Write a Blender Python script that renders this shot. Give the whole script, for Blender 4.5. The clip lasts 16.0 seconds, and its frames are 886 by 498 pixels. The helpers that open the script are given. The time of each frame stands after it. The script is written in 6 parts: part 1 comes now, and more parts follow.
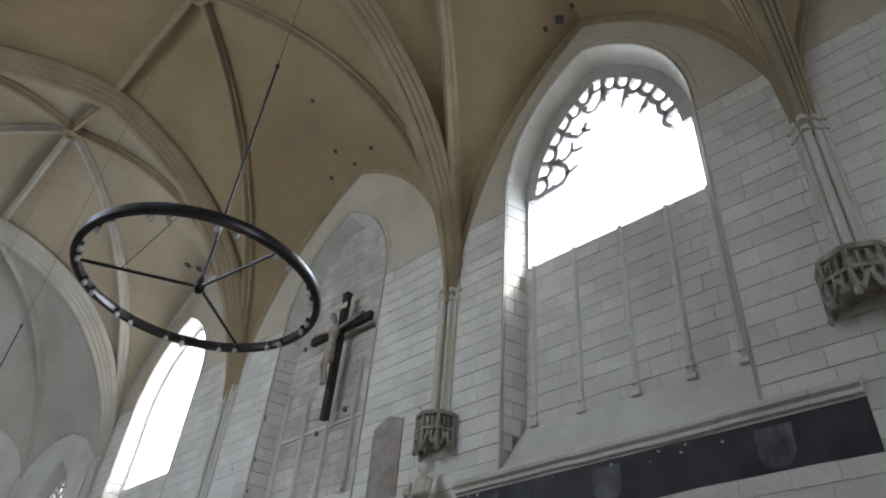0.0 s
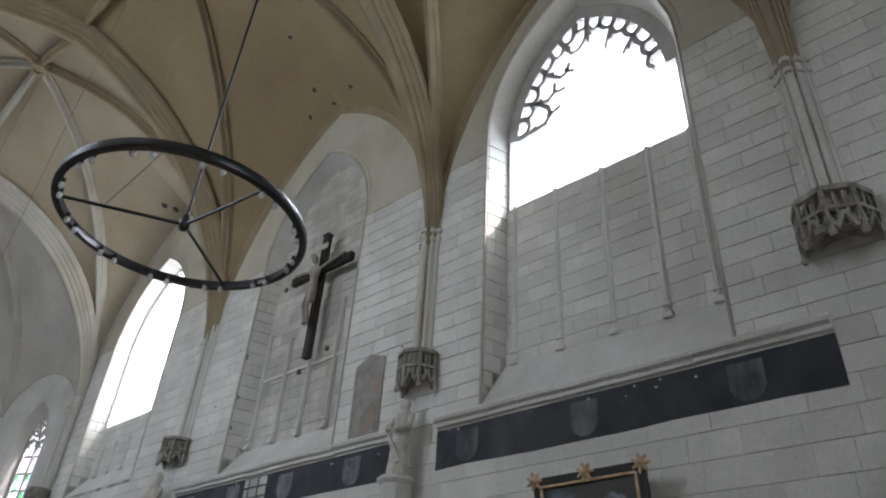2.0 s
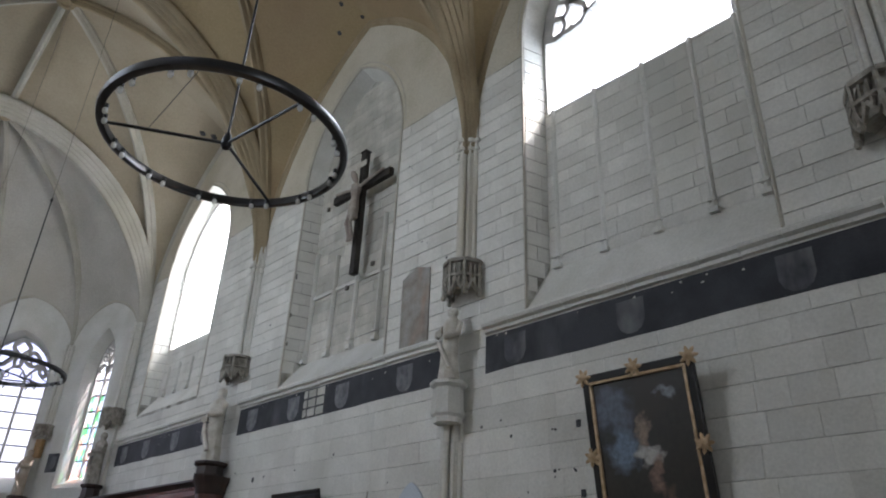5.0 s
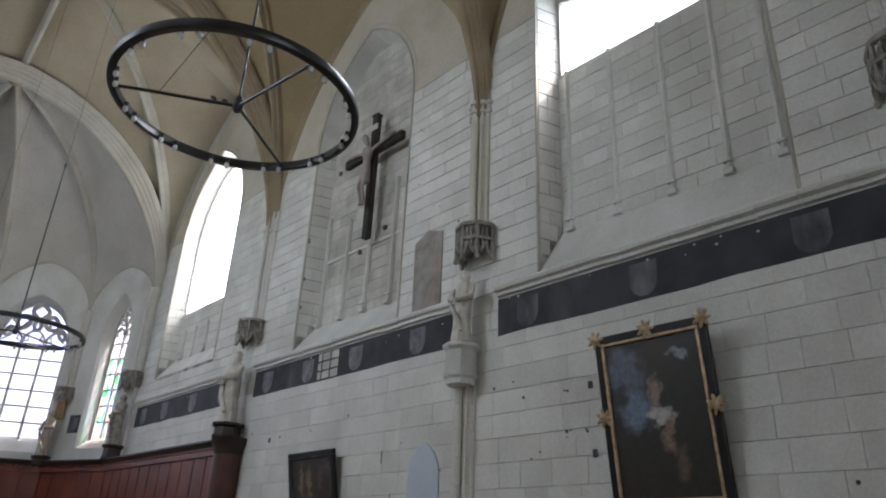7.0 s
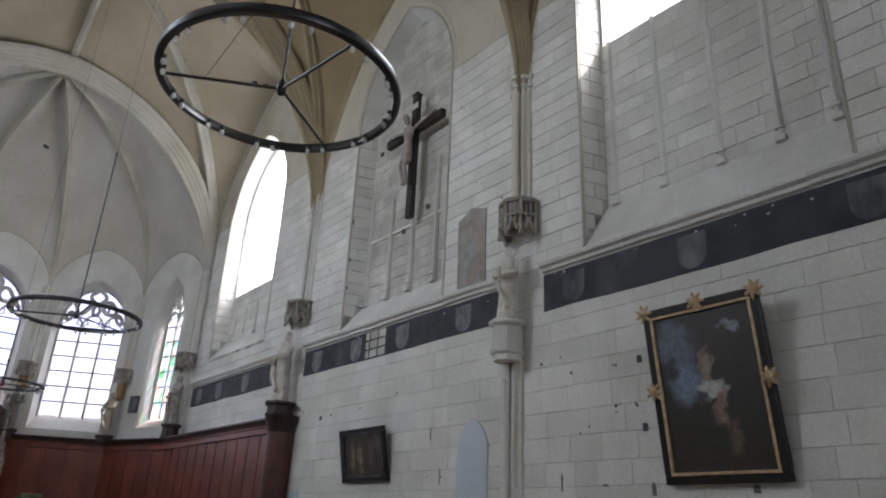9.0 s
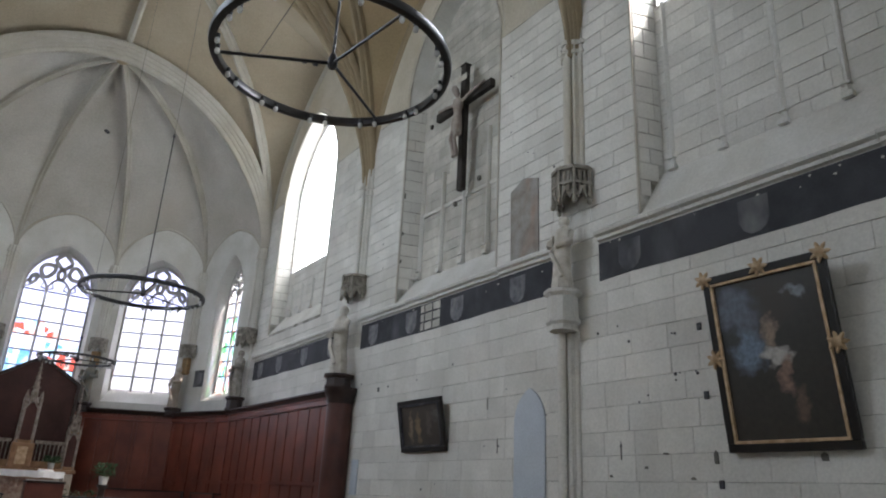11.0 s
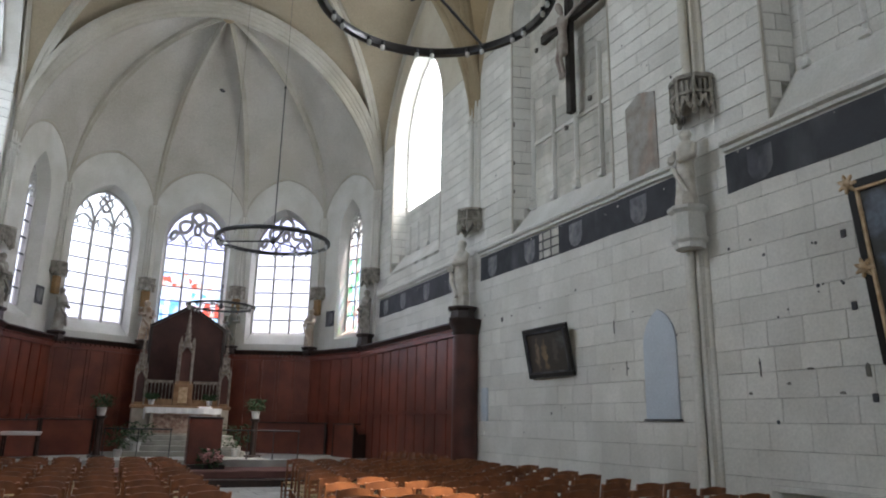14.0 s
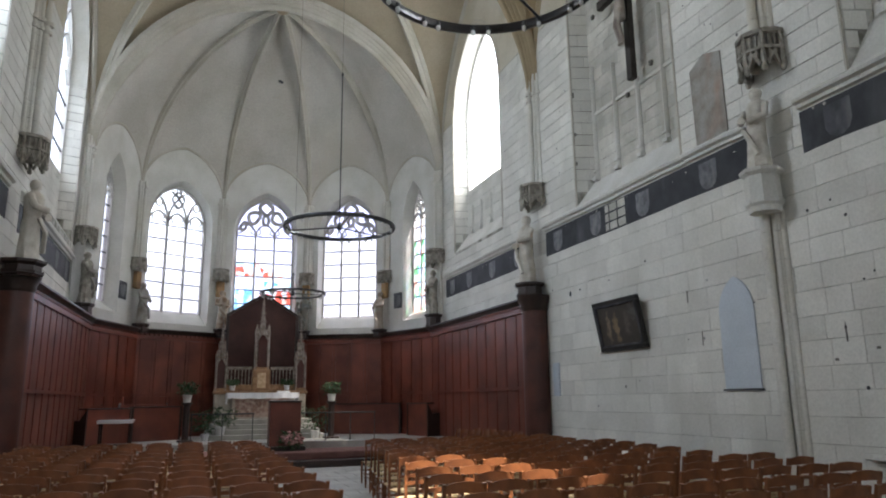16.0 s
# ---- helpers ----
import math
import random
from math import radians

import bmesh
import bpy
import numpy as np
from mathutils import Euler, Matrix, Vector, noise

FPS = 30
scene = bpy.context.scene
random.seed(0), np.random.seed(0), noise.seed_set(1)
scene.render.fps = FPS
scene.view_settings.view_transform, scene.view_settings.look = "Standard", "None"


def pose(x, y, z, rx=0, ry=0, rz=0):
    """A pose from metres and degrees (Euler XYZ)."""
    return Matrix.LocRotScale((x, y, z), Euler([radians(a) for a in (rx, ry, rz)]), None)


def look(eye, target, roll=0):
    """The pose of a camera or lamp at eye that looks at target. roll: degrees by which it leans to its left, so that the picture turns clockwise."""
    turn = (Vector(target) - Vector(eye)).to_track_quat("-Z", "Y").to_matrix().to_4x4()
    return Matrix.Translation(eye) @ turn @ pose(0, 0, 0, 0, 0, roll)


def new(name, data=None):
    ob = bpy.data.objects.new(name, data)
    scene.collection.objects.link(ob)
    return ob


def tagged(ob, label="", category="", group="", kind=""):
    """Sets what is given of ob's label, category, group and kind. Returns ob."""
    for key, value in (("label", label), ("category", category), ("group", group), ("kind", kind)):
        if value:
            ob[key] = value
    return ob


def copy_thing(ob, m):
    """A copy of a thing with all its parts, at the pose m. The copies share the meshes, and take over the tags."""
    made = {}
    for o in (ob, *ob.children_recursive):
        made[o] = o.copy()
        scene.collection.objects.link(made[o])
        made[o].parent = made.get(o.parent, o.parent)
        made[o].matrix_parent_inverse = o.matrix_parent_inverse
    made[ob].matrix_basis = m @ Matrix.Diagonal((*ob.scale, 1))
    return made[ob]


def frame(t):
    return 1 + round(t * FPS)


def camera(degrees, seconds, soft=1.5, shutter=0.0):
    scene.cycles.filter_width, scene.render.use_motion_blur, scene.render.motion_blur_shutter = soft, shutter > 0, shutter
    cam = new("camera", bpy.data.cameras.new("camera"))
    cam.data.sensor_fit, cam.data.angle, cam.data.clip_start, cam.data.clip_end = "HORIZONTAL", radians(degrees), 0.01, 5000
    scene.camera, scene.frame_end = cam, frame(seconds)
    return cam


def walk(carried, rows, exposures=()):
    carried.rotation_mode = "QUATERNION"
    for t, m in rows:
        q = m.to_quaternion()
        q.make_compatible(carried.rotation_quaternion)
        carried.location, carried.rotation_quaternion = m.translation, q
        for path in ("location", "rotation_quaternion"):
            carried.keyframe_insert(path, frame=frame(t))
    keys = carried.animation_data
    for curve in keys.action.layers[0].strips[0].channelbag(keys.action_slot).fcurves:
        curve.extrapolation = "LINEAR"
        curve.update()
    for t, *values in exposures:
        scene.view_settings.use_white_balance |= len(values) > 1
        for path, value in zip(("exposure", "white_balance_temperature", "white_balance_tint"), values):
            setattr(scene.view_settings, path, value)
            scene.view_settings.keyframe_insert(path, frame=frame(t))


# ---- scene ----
cam = camera(64.52, 16.0, soft=2.0)
PATH = [
    (0.0, 0.208, -0.205, 1.922, -46.91, 38.53, -4.17),
    (0.5, 0.237, -0.199, 1.904, -47.88, 37.49, -2.99),
    (1.0, 0.2, -0.186, 1.88, -49.73, 35.89, -3.17),
    (1.5, 0.165, -0.167, 1.862, -49.56, 34.59, -3.64),
    (2.0, 0.149, -0.161, 1.856, -48.54, 33.99, -3.28),
    (2.5, 0.136, -0.157, 1.845, -48.65, 32.98, -3.18),
    (3.0, 0.125, -0.148, 1.829, -47.35, 32.83, -2.72),
    (3.5, 0.131, -0.13, 1.821, -45.4, 31.85, -2.81),
    (4.0, 0.136, -0.13, 1.789, -44.61, 30.03, -2.6),
    (6.5, 0.167, -0.119, 1.729, -43.78, 24.44, -2.08),
    (7.0, 0.156, -0.118, 1.723, -43.18, 24.06, -2.44),
    (7.5, 0.148, -0.117, 1.698, -42.56, 23.62, -2.49),
    (8.0, 0.139, -0.11, 1.703, -41.82, 23.31, -2.79),
    (8.5, 0.136, -0.107, 1.701, -40.59, 22.8, -2.68),
    (11.0, 0.112, -0.071, 1.665, -35.09, 19.83, -2.71),
    (11.5, 0.11, -0.06, 1.657, -33.85, 19.06, -2.88),
    (12.0, 0.099, -0.052, 1.651, -32.95, 18.13, -2.5),
    (12.5, 0.086, -0.046, 1.651, -31.37, 17.22, -2.14),
    (13.0, 0.078, -0.036, 1.643, -29.66, 16.42, -1.89),
    (13.5, 0.076, -0.02, 1.639, -27.45, 15.43, -1.25),
    (14.0, 0.046, -0.008, 1.63, -25.13, 14.01, -1.16),
    (14.5, 0.026, -0.008, 1.62, -23.15, 12.88, -0.63),
    (15.0, 0.003, -0.002, 1.599, -21.88, 12.26, -0.41),
    (15.5, -0.01, 0.005, 1.619, -20.13, 12.52, 0.2),
    (16.0, -0.003, 0.003, 1.648, -19.49, 12.18, 0.63),
]
walk(cam, [(t, pose(x, y, z, 90 + pitch, roll, yaw)) for t, x, y, z, yaw, pitch, roll in PATH],
     exposures=[(0.0, 2.72, 6250, 14), (4.0, 2.68, 6250, 14), (8.0, 2.74, 6300, 14), (12.0, 2.82, 6350, 13), (16.0, 2.92, 6350, 12)])

# ---- plan: nave runs along +y, floor at z = 0 ----
XR, XL, AX = 8.0, -3.45, 2.3          # wall faces and axis
PIERS = (-14.0, -6.6, 0.98, 7.6, 15.2, 22.5)  # pier lines
SPRING = 9.3
APSE = ((-3.15, 22.5), (-2.0, 25.35), (0.78, 26.8), (4.02, 26.8), (6.8, 25.35), (7.9, 22.5))
CHOIR = 0.55

# ---- world, sun, window light ----
SUN_WAY = Vector((-1.0, 0.78, -2.0)).normalized()
world = bpy.data.worlds.new("sky")
scene.world = world
world.use_nodes = True
wn = world.node_tree.nodes
sky = wn.new("ShaderNodeTexSky")
sky.sky_type, sky.sun_disc = "NISHITA", False
sky.air_density, sky.dust_density, sky.ozone_density = 0.8, 6.0, 0.6
sky.sun_elevation, sky.sun_rotation = radians(57.6), radians(128)
haze = wn.new("ShaderNodeHueSaturation")
haze.inputs["Saturation"].default_value, haze.inputs["Value"].default_value = 0.45, 0.95
world.node_tree.links.new(sky.outputs[0], haze.inputs["Color"])
world.node_tree.links.new(haze.outputs[0], wn["Background"].inputs[0])
wn["Background"].inputs[1].default_value = 0.15
sun = new("sun", bpy.data.lights.new("sun", "SUN"))
sun.data.energy, sun.data.angle, sun.data.color = 2.7, radians(0.6), (1.0, 0.95, 0.86)
sun.matrix_world = look((20, -20, 40), Vector((20, -20, 40)) + SUN_WAY)


def window_light(place, inward, width, height, radiance):
    """Skylight in a window's opening, just outside its glass."""
    lamp = bpy.data.lights.new("window_light", "AREA")
    lamp.shape, lamp.size, lamp.size_y = "RECTANGLE", width, height
    lamp.energy, lamp.color = radiance * width * height * math.pi, (0.82, 0.925, 1.0)
    ob = new("window_light", lamp)
    ob.matrix_world = look(place, Vector(place) + Vector(inward))
    return ob


SKYLIGHT = 0.75


# ---- mesh helpers ----
class MB:
    """A list of corners and faces for one mesh."""

    def __init__(self):
        self.v, self.f = [], []

    def add(self, verts, faces):
        n = len(self.v)
        self.v += [tuple(p) for p in verts]
        self.f += [tuple(n + i for i in q) for q in faces]
        return self

    def box(self, x0, x1, y0, y1, z0, z1, m=None, bevel=0.0):
        if bevel:
            bm = bmesh.new()
            bmesh.ops.create_cube(bm, size=1.0)
            for p in bm.verts:
                p.co = ((x0 + x1) / 2 + p.co.x * (x1 - x0), (y0 + y1) / 2 + p.co.y * (y1 - y0), (z0 + z1) / 2 + p.co.z * (z1 - z0))
            bmesh.ops.bevel(bm, geom=bm.edges[:], offset=bevel, segments=1, affect="EDGES")
            bm.verts.index_update()
            vs = [p.co.copy() for p in bm.verts]
            fs = [[p.index for p in q.verts] for q in bm.faces]
            bm.free()
        else:
            vs = [Vector(p) for p in ((x0, y0, z0), (x1, y0, z0), (x1, y1, z0), (x0, y1, z0), (x0, y0, z1), (x1, y0, z1), (x1, y1, z1), (x0, y1, z1))]
            fs = [(0, 3, 2, 1), (4, 5, 6, 7), (0, 1, 5, 4), (1, 2, 6, 5), (2, 3, 7, 6), (3, 0, 4, 7)]
        return self.add([m @ p for p in vs] if m else vs, fs)

    def lathe(self, profile, n=12, m=None, ring=None):
        """Turns (radius, height) pairs round z; ring(angle, r, z) may reshape."""
        vs, fs = [], []
        for r, z in profile:
            for k in range(n):
                a = 2 * math.pi * k / n
                p = Vector(ring(a, r, z)) if ring else Vector((r * math.cos(a), r * math.sin(a), z))
                vs.append(m @ p if m else p)
        for j in range(len(profile) - 1):
            for k in range(n):
                fs.append((j * n + k, j * n + (k + 1) % n, (j + 1) * n + (k + 1) % n, (j + 1) * n + k))
        fs.append(tuple(range(n - 1, -1, -1)))
        fs.append(tuple((len(profile) - 1) * n + k for k in range(n)))
        return self.add(vs, fs)

    def sweep(self, path, profile, up=None, closed=False, grow=None):
        """Carries a closed profile of (side, out) pairs along a path; up: which way 'out' points, a vector or a function of the place."""
        path = [Vector(p) for p in path]
        k, n = len(profile), len(path)
        vs, fs = [], []
        for i, p in enumerate(path):
            a = path[(i - 1) % n] if closed or i else p
            b = path[(i + 1) % n] if closed or i < n - 1 else p
            t = (b - a).normalized()
            u = Vector(up(p)) if callable(up) else Vector(up or (0, 0, 1))
            if abs(u.normalized().dot(t)) > 0.97:
                u = Vector((1, 0, 0)) if abs(t.x) < 0.9 else Vector((0, 1, 0))
            side = t.cross(u).normalized()
            out = side.cross(t).normalized()
            g = grow(i / (n - 1)) if grow else 1.0
            vs += [p + side * s * g + out * o * (g if o < 0 else 1.0) for s, o in profile]
        for i in range(n if closed else n - 1):
            j = (i + 1) % n
            for q in range(k):
                fs.append((i * k + q, i * k + (q + 1) % k, j * k + (q + 1) % k, j * k + q))
        if not closed:
            fs.append(tuple(range(k - 1, -1, -1)))
            fs.append(tuple((n - 1) * k + q for q in range(k)))
        return self.add(vs, fs)

    def tube(self, path, r, n=6, closed=False):
        return self.sweep(path, [(r * math.cos(2 * math.pi * q / n), r * math.sin(2 * math.pi * q / n)) for q in range(n)], closed=closed)

    def prism(self, poly, to3, d0, d1):
        """A flat outline (s, z) given depth from d0 to d1 by to3(s, z, d)."""
        n = len(poly)
        vs = [to3(s, z, d0) for s, z in poly] + [to3(s, z, d1) for s, z in poly]
        fs = [tuple(range(n)), tuple(range(2 * n - 1, n - 1, -1))]
        fs += [(q, q + n, (q + 1) % n + n, (q + 1) % n) for q in range(n)]
        return self.add(vs, fs)

    def mesh(self, name, material, smooth=None):
        me = bpy.data.meshes.new(name)
        me.from_pydata(self.v, [], self.f)
        bm = bmesh.new()
        bm.from_mesh(me)
        if name.startswith("ceiling"):
            bmesh.ops.remove_doubles(bm, verts=bm.verts[:], dist=0.002)
        bmesh.ops.recalc_face_normals(bm, faces=bm.faces[:])
        bm.to_mesh(me)
        bm.free()
        me.materials.append(material)
        if smooth is not None:
            for p in me.polygons:
                p.use_smooth = True
            me.set_sharp_from_angle(angle=radians(smooth))
        return me


def part(name, mb, material, parent=None, label="", smooth=None):
    ob = new(name, mb.mesh(name, material, smooth) if isinstance(mb, MB) else mb)
    ob.parent = parent
    return tagged(ob, label)


def thing(name, label, category, group="", m=None, kind=""):
    ob = new(name)
    ob.empty_display_size = 0.2
    if m is not None:
        ob.matrix_basis = m
    return tagged(ob, label, category, group, kind)


# ---- materials ----
def material(name, colour, rough=0.8, second=None, scale=3.0, grain=40.0, bump=0.15, metal=0.0, vary=0.0, spec=0.3, stains=0.0, stain_colour=(0.2, 0.19, 0.16)):
    """Two scales of colour change, fine relief, and a step of tone from piece to piece."""
    mat = bpy.data.materials.new(name)
    mat.use_nodes = True
    nt = mat.node_tree
    n, l = nt.nodes, nt.links
    b = n["Principled BSDF"]
    b.inputs["Roughness"].default_value, b.inputs["Metallic"].default_value = rough, metal
    b.inputs["Specular IOR Level"].default_value = spec
    co = n.new("ShaderNodeNewGeometry").outputs["Position"]

    def noise_of(sc, det=4.0):
        t = n.new("ShaderNodeTexNoise")
        t.inputs["Scale"].default_value, t.inputs["Detail"].default_value = sc, det
        l.new(co, t.inputs["Vector"])
        return t.outputs["Fac"]

    def mix(fac, a, c, blend="MIX"):
        t = n.new("ShaderNodeMix")
        t.data_type, t.blend_type = "RGBA", blend
        for sock, val in ((t.inputs["Factor"], fac), (t.inputs["A"], a), (t.inputs["B"], c)):
            if hasattr(val, "is_linked"):
                l.new(val, sock)
            else:
                sock.default_value = val if isinstance(val, float) else (*val, 1.0)
        return t.outputs["Result"]

    def ramp(fac, lo, hi):
        t = n.new("ShaderNodeMapRange")
        t.inputs["From Min"].default_value, t.inputs["From Max"].default_value = lo, hi
        l.new(fac, t.inputs["Value"])
        return t.outputs["Result"]

    second = second or tuple(c * 0.8 for c in colour)
    large, fine = noise_of(scale), noise_of(grain)
    c = mix(ramp(large, 0.35, 0.65), colour, second)
    c = mix(ramp(fine, 0.3, 0.8), c, mix(0.82, (0.0, 0.0, 0.0), c))
    if stains:
        streak = n.new("ShaderNodeVectorMath")
        streak.operation = "MULTIPLY"
        streak.inputs[1].default_value = (1.0, 1.0, 0.4)
        l.new(co, streak.inputs[0])
        st = n.new("ShaderNodeTexNoise")
        st.inputs["Scale"].default_value, st.inputs["Detail"].default_value = scale * 0.5, 7.0
        l.new(streak.outputs[0], st.inputs["Vector"])
        c = mix(ramp(st.outputs["Fac"], 0.60 - stains * 0.14, 0.82), c, stain_colour)
    if vary:
        info = n.new("ShaderNodeObjectInfo").outputs["Random"]
        isle = n.new("ShaderNodeNewGeometry").outputs["Random Per Island"]
        add = n.new("ShaderNodeMath")
        add.operation = "ADD"
        l.new(info, add.inputs[0]), l.new(isle, add.inputs[1])
        fr = n.new("ShaderNodeMath")
        fr.operation = "FRACT"
        l.new(add.outputs[0], fr.inputs[0])
        tone = n.new("ShaderNodeMapRange")
        tone.inputs["To Min"].default_value, tone.inputs["To Max"].default_value = 1.0 - vary, 1.0 + vary
        l.new(fr.outputs[0], tone.inputs["Value"])
        hsv = n.new("ShaderNodeHueSaturation")
        l.new(tone.outputs[0], hsv.inputs["Value"]), l.new(c, hsv.inputs["Color"])
        c = hsv.outputs["Color"]
    l.new(c, b.inputs["Base Color"])
    if bump:
        bp = n.new("ShaderNodeBump")
        bp.inputs["Strength"].default_value, bp.inputs["Distance"].default_value = bump, 0.02
        l.new(fine, bp.inputs["Height"]), l.new(bp.outputs[0], b.inputs["Normal"])
    return mat


def glass(name, colour, clear=0.9, vary=0.0, milk=0.0):
    """Thin leaded glass: lets light straight through, tinted, with a little gloss."""
    mat = bpy.data.materials.new(name)
    mat.use_nodes = True
    nt = mat.node_tree
    n, l = nt.nodes, nt.links
    n.remove(n["Principled BSDF"])
    if vary:
        tone = n.new("ShaderNodeMapRange")
        tone.inputs["To Min"].default_value, tone.inputs["To Max"].default_value = 1.0 - vary, 1.0 + vary
        l.new(n.new("ShaderNodeObjectInfo").outputs["Random"], tone.inputs["Value"])
        hsv = n.new("ShaderNodeHueSaturation")
        hsv.inputs["Color"].default_value = (*colour, 1)
        l.new(tone.outputs[0], hsv.inputs["Value"])
    tr, gl, mx = n.new("ShaderNodeBsdfTransparent"), n.new("ShaderNodeBsdfGlossy"), n.new("ShaderNodeMixShader")
    tr.inputs[0].default_value = (*colour, 1)
    gl.inputs["Roughness"].default_value = 0.08
    mx.inputs[0].default_value = 1 - clear
    if vary:
        l.new(hsv.outputs["Color"], tr.inputs[0])
    through_ = tr.outputs[0]
    if milk:
        scatter, both = n.new("ShaderNodeBsdfTranslucent"), n.new("ShaderNodeMixShader")
        scatter.inputs[0].default_value = (0.85, 0.85, 0.84, 1)
        both.inputs[0].default_value = milk
        l.new(tr.outputs[0], both.inputs[1]), l.new(scatter.outputs[0], both.inputs[2])
        through_ = both.outputs[0]
    l.new(through_, mx.inputs[1]), l.new(gl.outputs[0], mx.inputs[2])
    l.new(mx.outputs[0], n["Material Output"].inputs[0])
    return mat


ROUGH_STONE = material("rough_limestone", (0.61, 0.59, 0.53), 0.9, (0.46, 0.44, 0.385), 2.2, 22, 0.5, vary=0.13, stains=0.6, stain_colour=(0.33, 0.31, 0.265))
STONE = material("limestone", (0.69, 0.675, 0.625), 0.85, (0.61, 0.595, 0.545), 1.3, 30, 0.3, vary=0.075, stains=0.35, stain_colour=(0.47, 0.46, 0.41))
MORTAR = material("mortar", (0.54, 0.525, 0.48), 0.95, (0.16, 0.15, 0.125), 2.6, 60, 0.3)
PLAIN = material("dressed_stone", (0.66, 0.65, 0.61), 0.85, (0.56, 0.55, 0.50), 1.1, 25, 0.25, stains=0.3, stain_colour=(0.42, 0.39, 0.32))
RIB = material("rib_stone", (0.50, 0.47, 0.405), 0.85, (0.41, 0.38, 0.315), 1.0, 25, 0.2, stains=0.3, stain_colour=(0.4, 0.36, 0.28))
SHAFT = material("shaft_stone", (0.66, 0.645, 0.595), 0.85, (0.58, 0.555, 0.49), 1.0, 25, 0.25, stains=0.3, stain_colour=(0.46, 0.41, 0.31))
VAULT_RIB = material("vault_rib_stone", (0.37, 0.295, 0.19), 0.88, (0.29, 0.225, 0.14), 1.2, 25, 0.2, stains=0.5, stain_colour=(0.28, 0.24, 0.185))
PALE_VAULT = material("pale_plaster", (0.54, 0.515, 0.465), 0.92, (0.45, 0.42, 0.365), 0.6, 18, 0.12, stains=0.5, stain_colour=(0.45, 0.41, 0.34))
# choir cells darkened in colour to offset the strong light from W3
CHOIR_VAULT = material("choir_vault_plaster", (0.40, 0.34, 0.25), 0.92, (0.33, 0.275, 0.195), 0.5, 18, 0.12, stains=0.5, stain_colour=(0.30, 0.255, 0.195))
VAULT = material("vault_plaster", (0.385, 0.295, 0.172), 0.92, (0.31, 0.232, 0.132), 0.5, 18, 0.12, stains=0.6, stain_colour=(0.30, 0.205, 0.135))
WALL_PLASTER = material("upper_wall_plaster", (0.57, 0.525, 0.43), 0.92, (0.46, 0.41, 0.31), 0.7, 20, 0.15, stains=0.4, stain_colour=(0.42, 0.38, 0.30))
CARVED = material("weathered_carving", (0.42, 0.39, 0.335), 0.95, (0.22, 0.20, 0.17), 7, 40, 0.6)
STATUE = material("statue_stone", (0.64, 0.61, 0.54), 0.8, (0.47, 0.43, 0.36), 5, 50, 0.3)
BLACK = material("black_paint", (0.028, 0.029, 0.034), 0.7, (0.048, 0.049, 0.056), 2.2, 35, 0.15, stains=0.25, stain_colour=(0.13, 0.13, 0.135))
SHIELD = material("worn_grey_paint", (0.085, 0.085, 0.095), 0.8, (0.05, 0.05, 0.058), 5, 30, 0.15, stains=1.0, stain_colour=(0.22, 0.22, 0.215))
PALE_SHIELD = material("pale_worn_paint", (0.19, 0.19, 0.20), 0.8, (0.11, 0.11, 0.12), 9, 30, 0.15, stains=0.8, stain_colour=(0.3, 0.3, 0.29))
FLOOR = material("floor_stone", (0.42, 0.41, 0.38), 0.55, (0.33, 0.32, 0.29), 2, 40, 0.15, vary=0.12, stains=0.3)
WOOD_RED = material("red_brown_panelling", (0.185, 0.048, 0.027), 0.42, (0.10, 0.026, 0.016), 1.4, 30, 0.1, spec=0.4, vary=0.08)
WOOD_END = material("brown_red_wood", (0.10, 0.032, 0.022), 0.42, (0.06, 0.02, 0.014), 2, 30, 0.1, spec=0.4)
WOOD_DARK = material("dark_wood", (0.035, 0.018, 0.013), 0.4, (0.02, 0.011, 0.008), 3, 40, 0.1, spec=0.4)
LEAD = material("dark_lead", (0.06, 0.06, 0.065), 0.6, None, 5, 50, 0.1)
TRACERY = material("tracery_stone", (0.52, 0.50, 0.47), 0.9, (0.42, 0.40, 0.38), 3, 40, 0.2)
CLEAR = glass("clear_glass", (0.95, 0.97, 1.0))
# tinted and milky to weaken the sun that would reach the altar
MILKY = glass("milky_glass", (0.62, 0.61, 0.59), milk=0.7)
OLD_GLASS = glass("old_leaded_glass", (0.78, 0.735, 0.79), vary=0.12)


# ---- walls with openings ----
def arch_z(s, c, hw, zs, rise):
    """Height of a pointed arch at s."""
    r = (rise * rise + hw * hw) / (2 * hw)
    return zs + math.sqrt(max(r * r - (min(abs(s - c), hw) + r - hw) ** 2, 0.0))


def arch_half(z, hw, zs, rise):
    """Half width of the opening at height z, or None above it."""
    if z <= zs:
        return hw
    if z >= zs + rise:
        return None
    r = (rise * rise + hw * hw) / (2 * hw)
    return math.sqrt(max(r * r - (z - zs) ** 2, 0.0)) - r + hw


class Opening:
    """A pointed window: centre, half width, spring, rise and sill at the wall's face; splay: how much narrower and higher-silled at the glass."""

    def __init__(self, c, hw, sill, zs, rise, splay=0.15, lift=0.7):
        self.c, self.hw, self.sill, self.zs, self.rise, self.splay, self.lift = c, hw, sill, zs, rise, splay, lift

    def at(self, u, back):
        k = self.splay if back else 0.0
        hw = self.hw - k
        s = self.c + u * hw
        return s, self.sill + (self.lift if back else 0.0), arch_z(s, self.c, hw, self.zs, self.rise - k * 1.2)


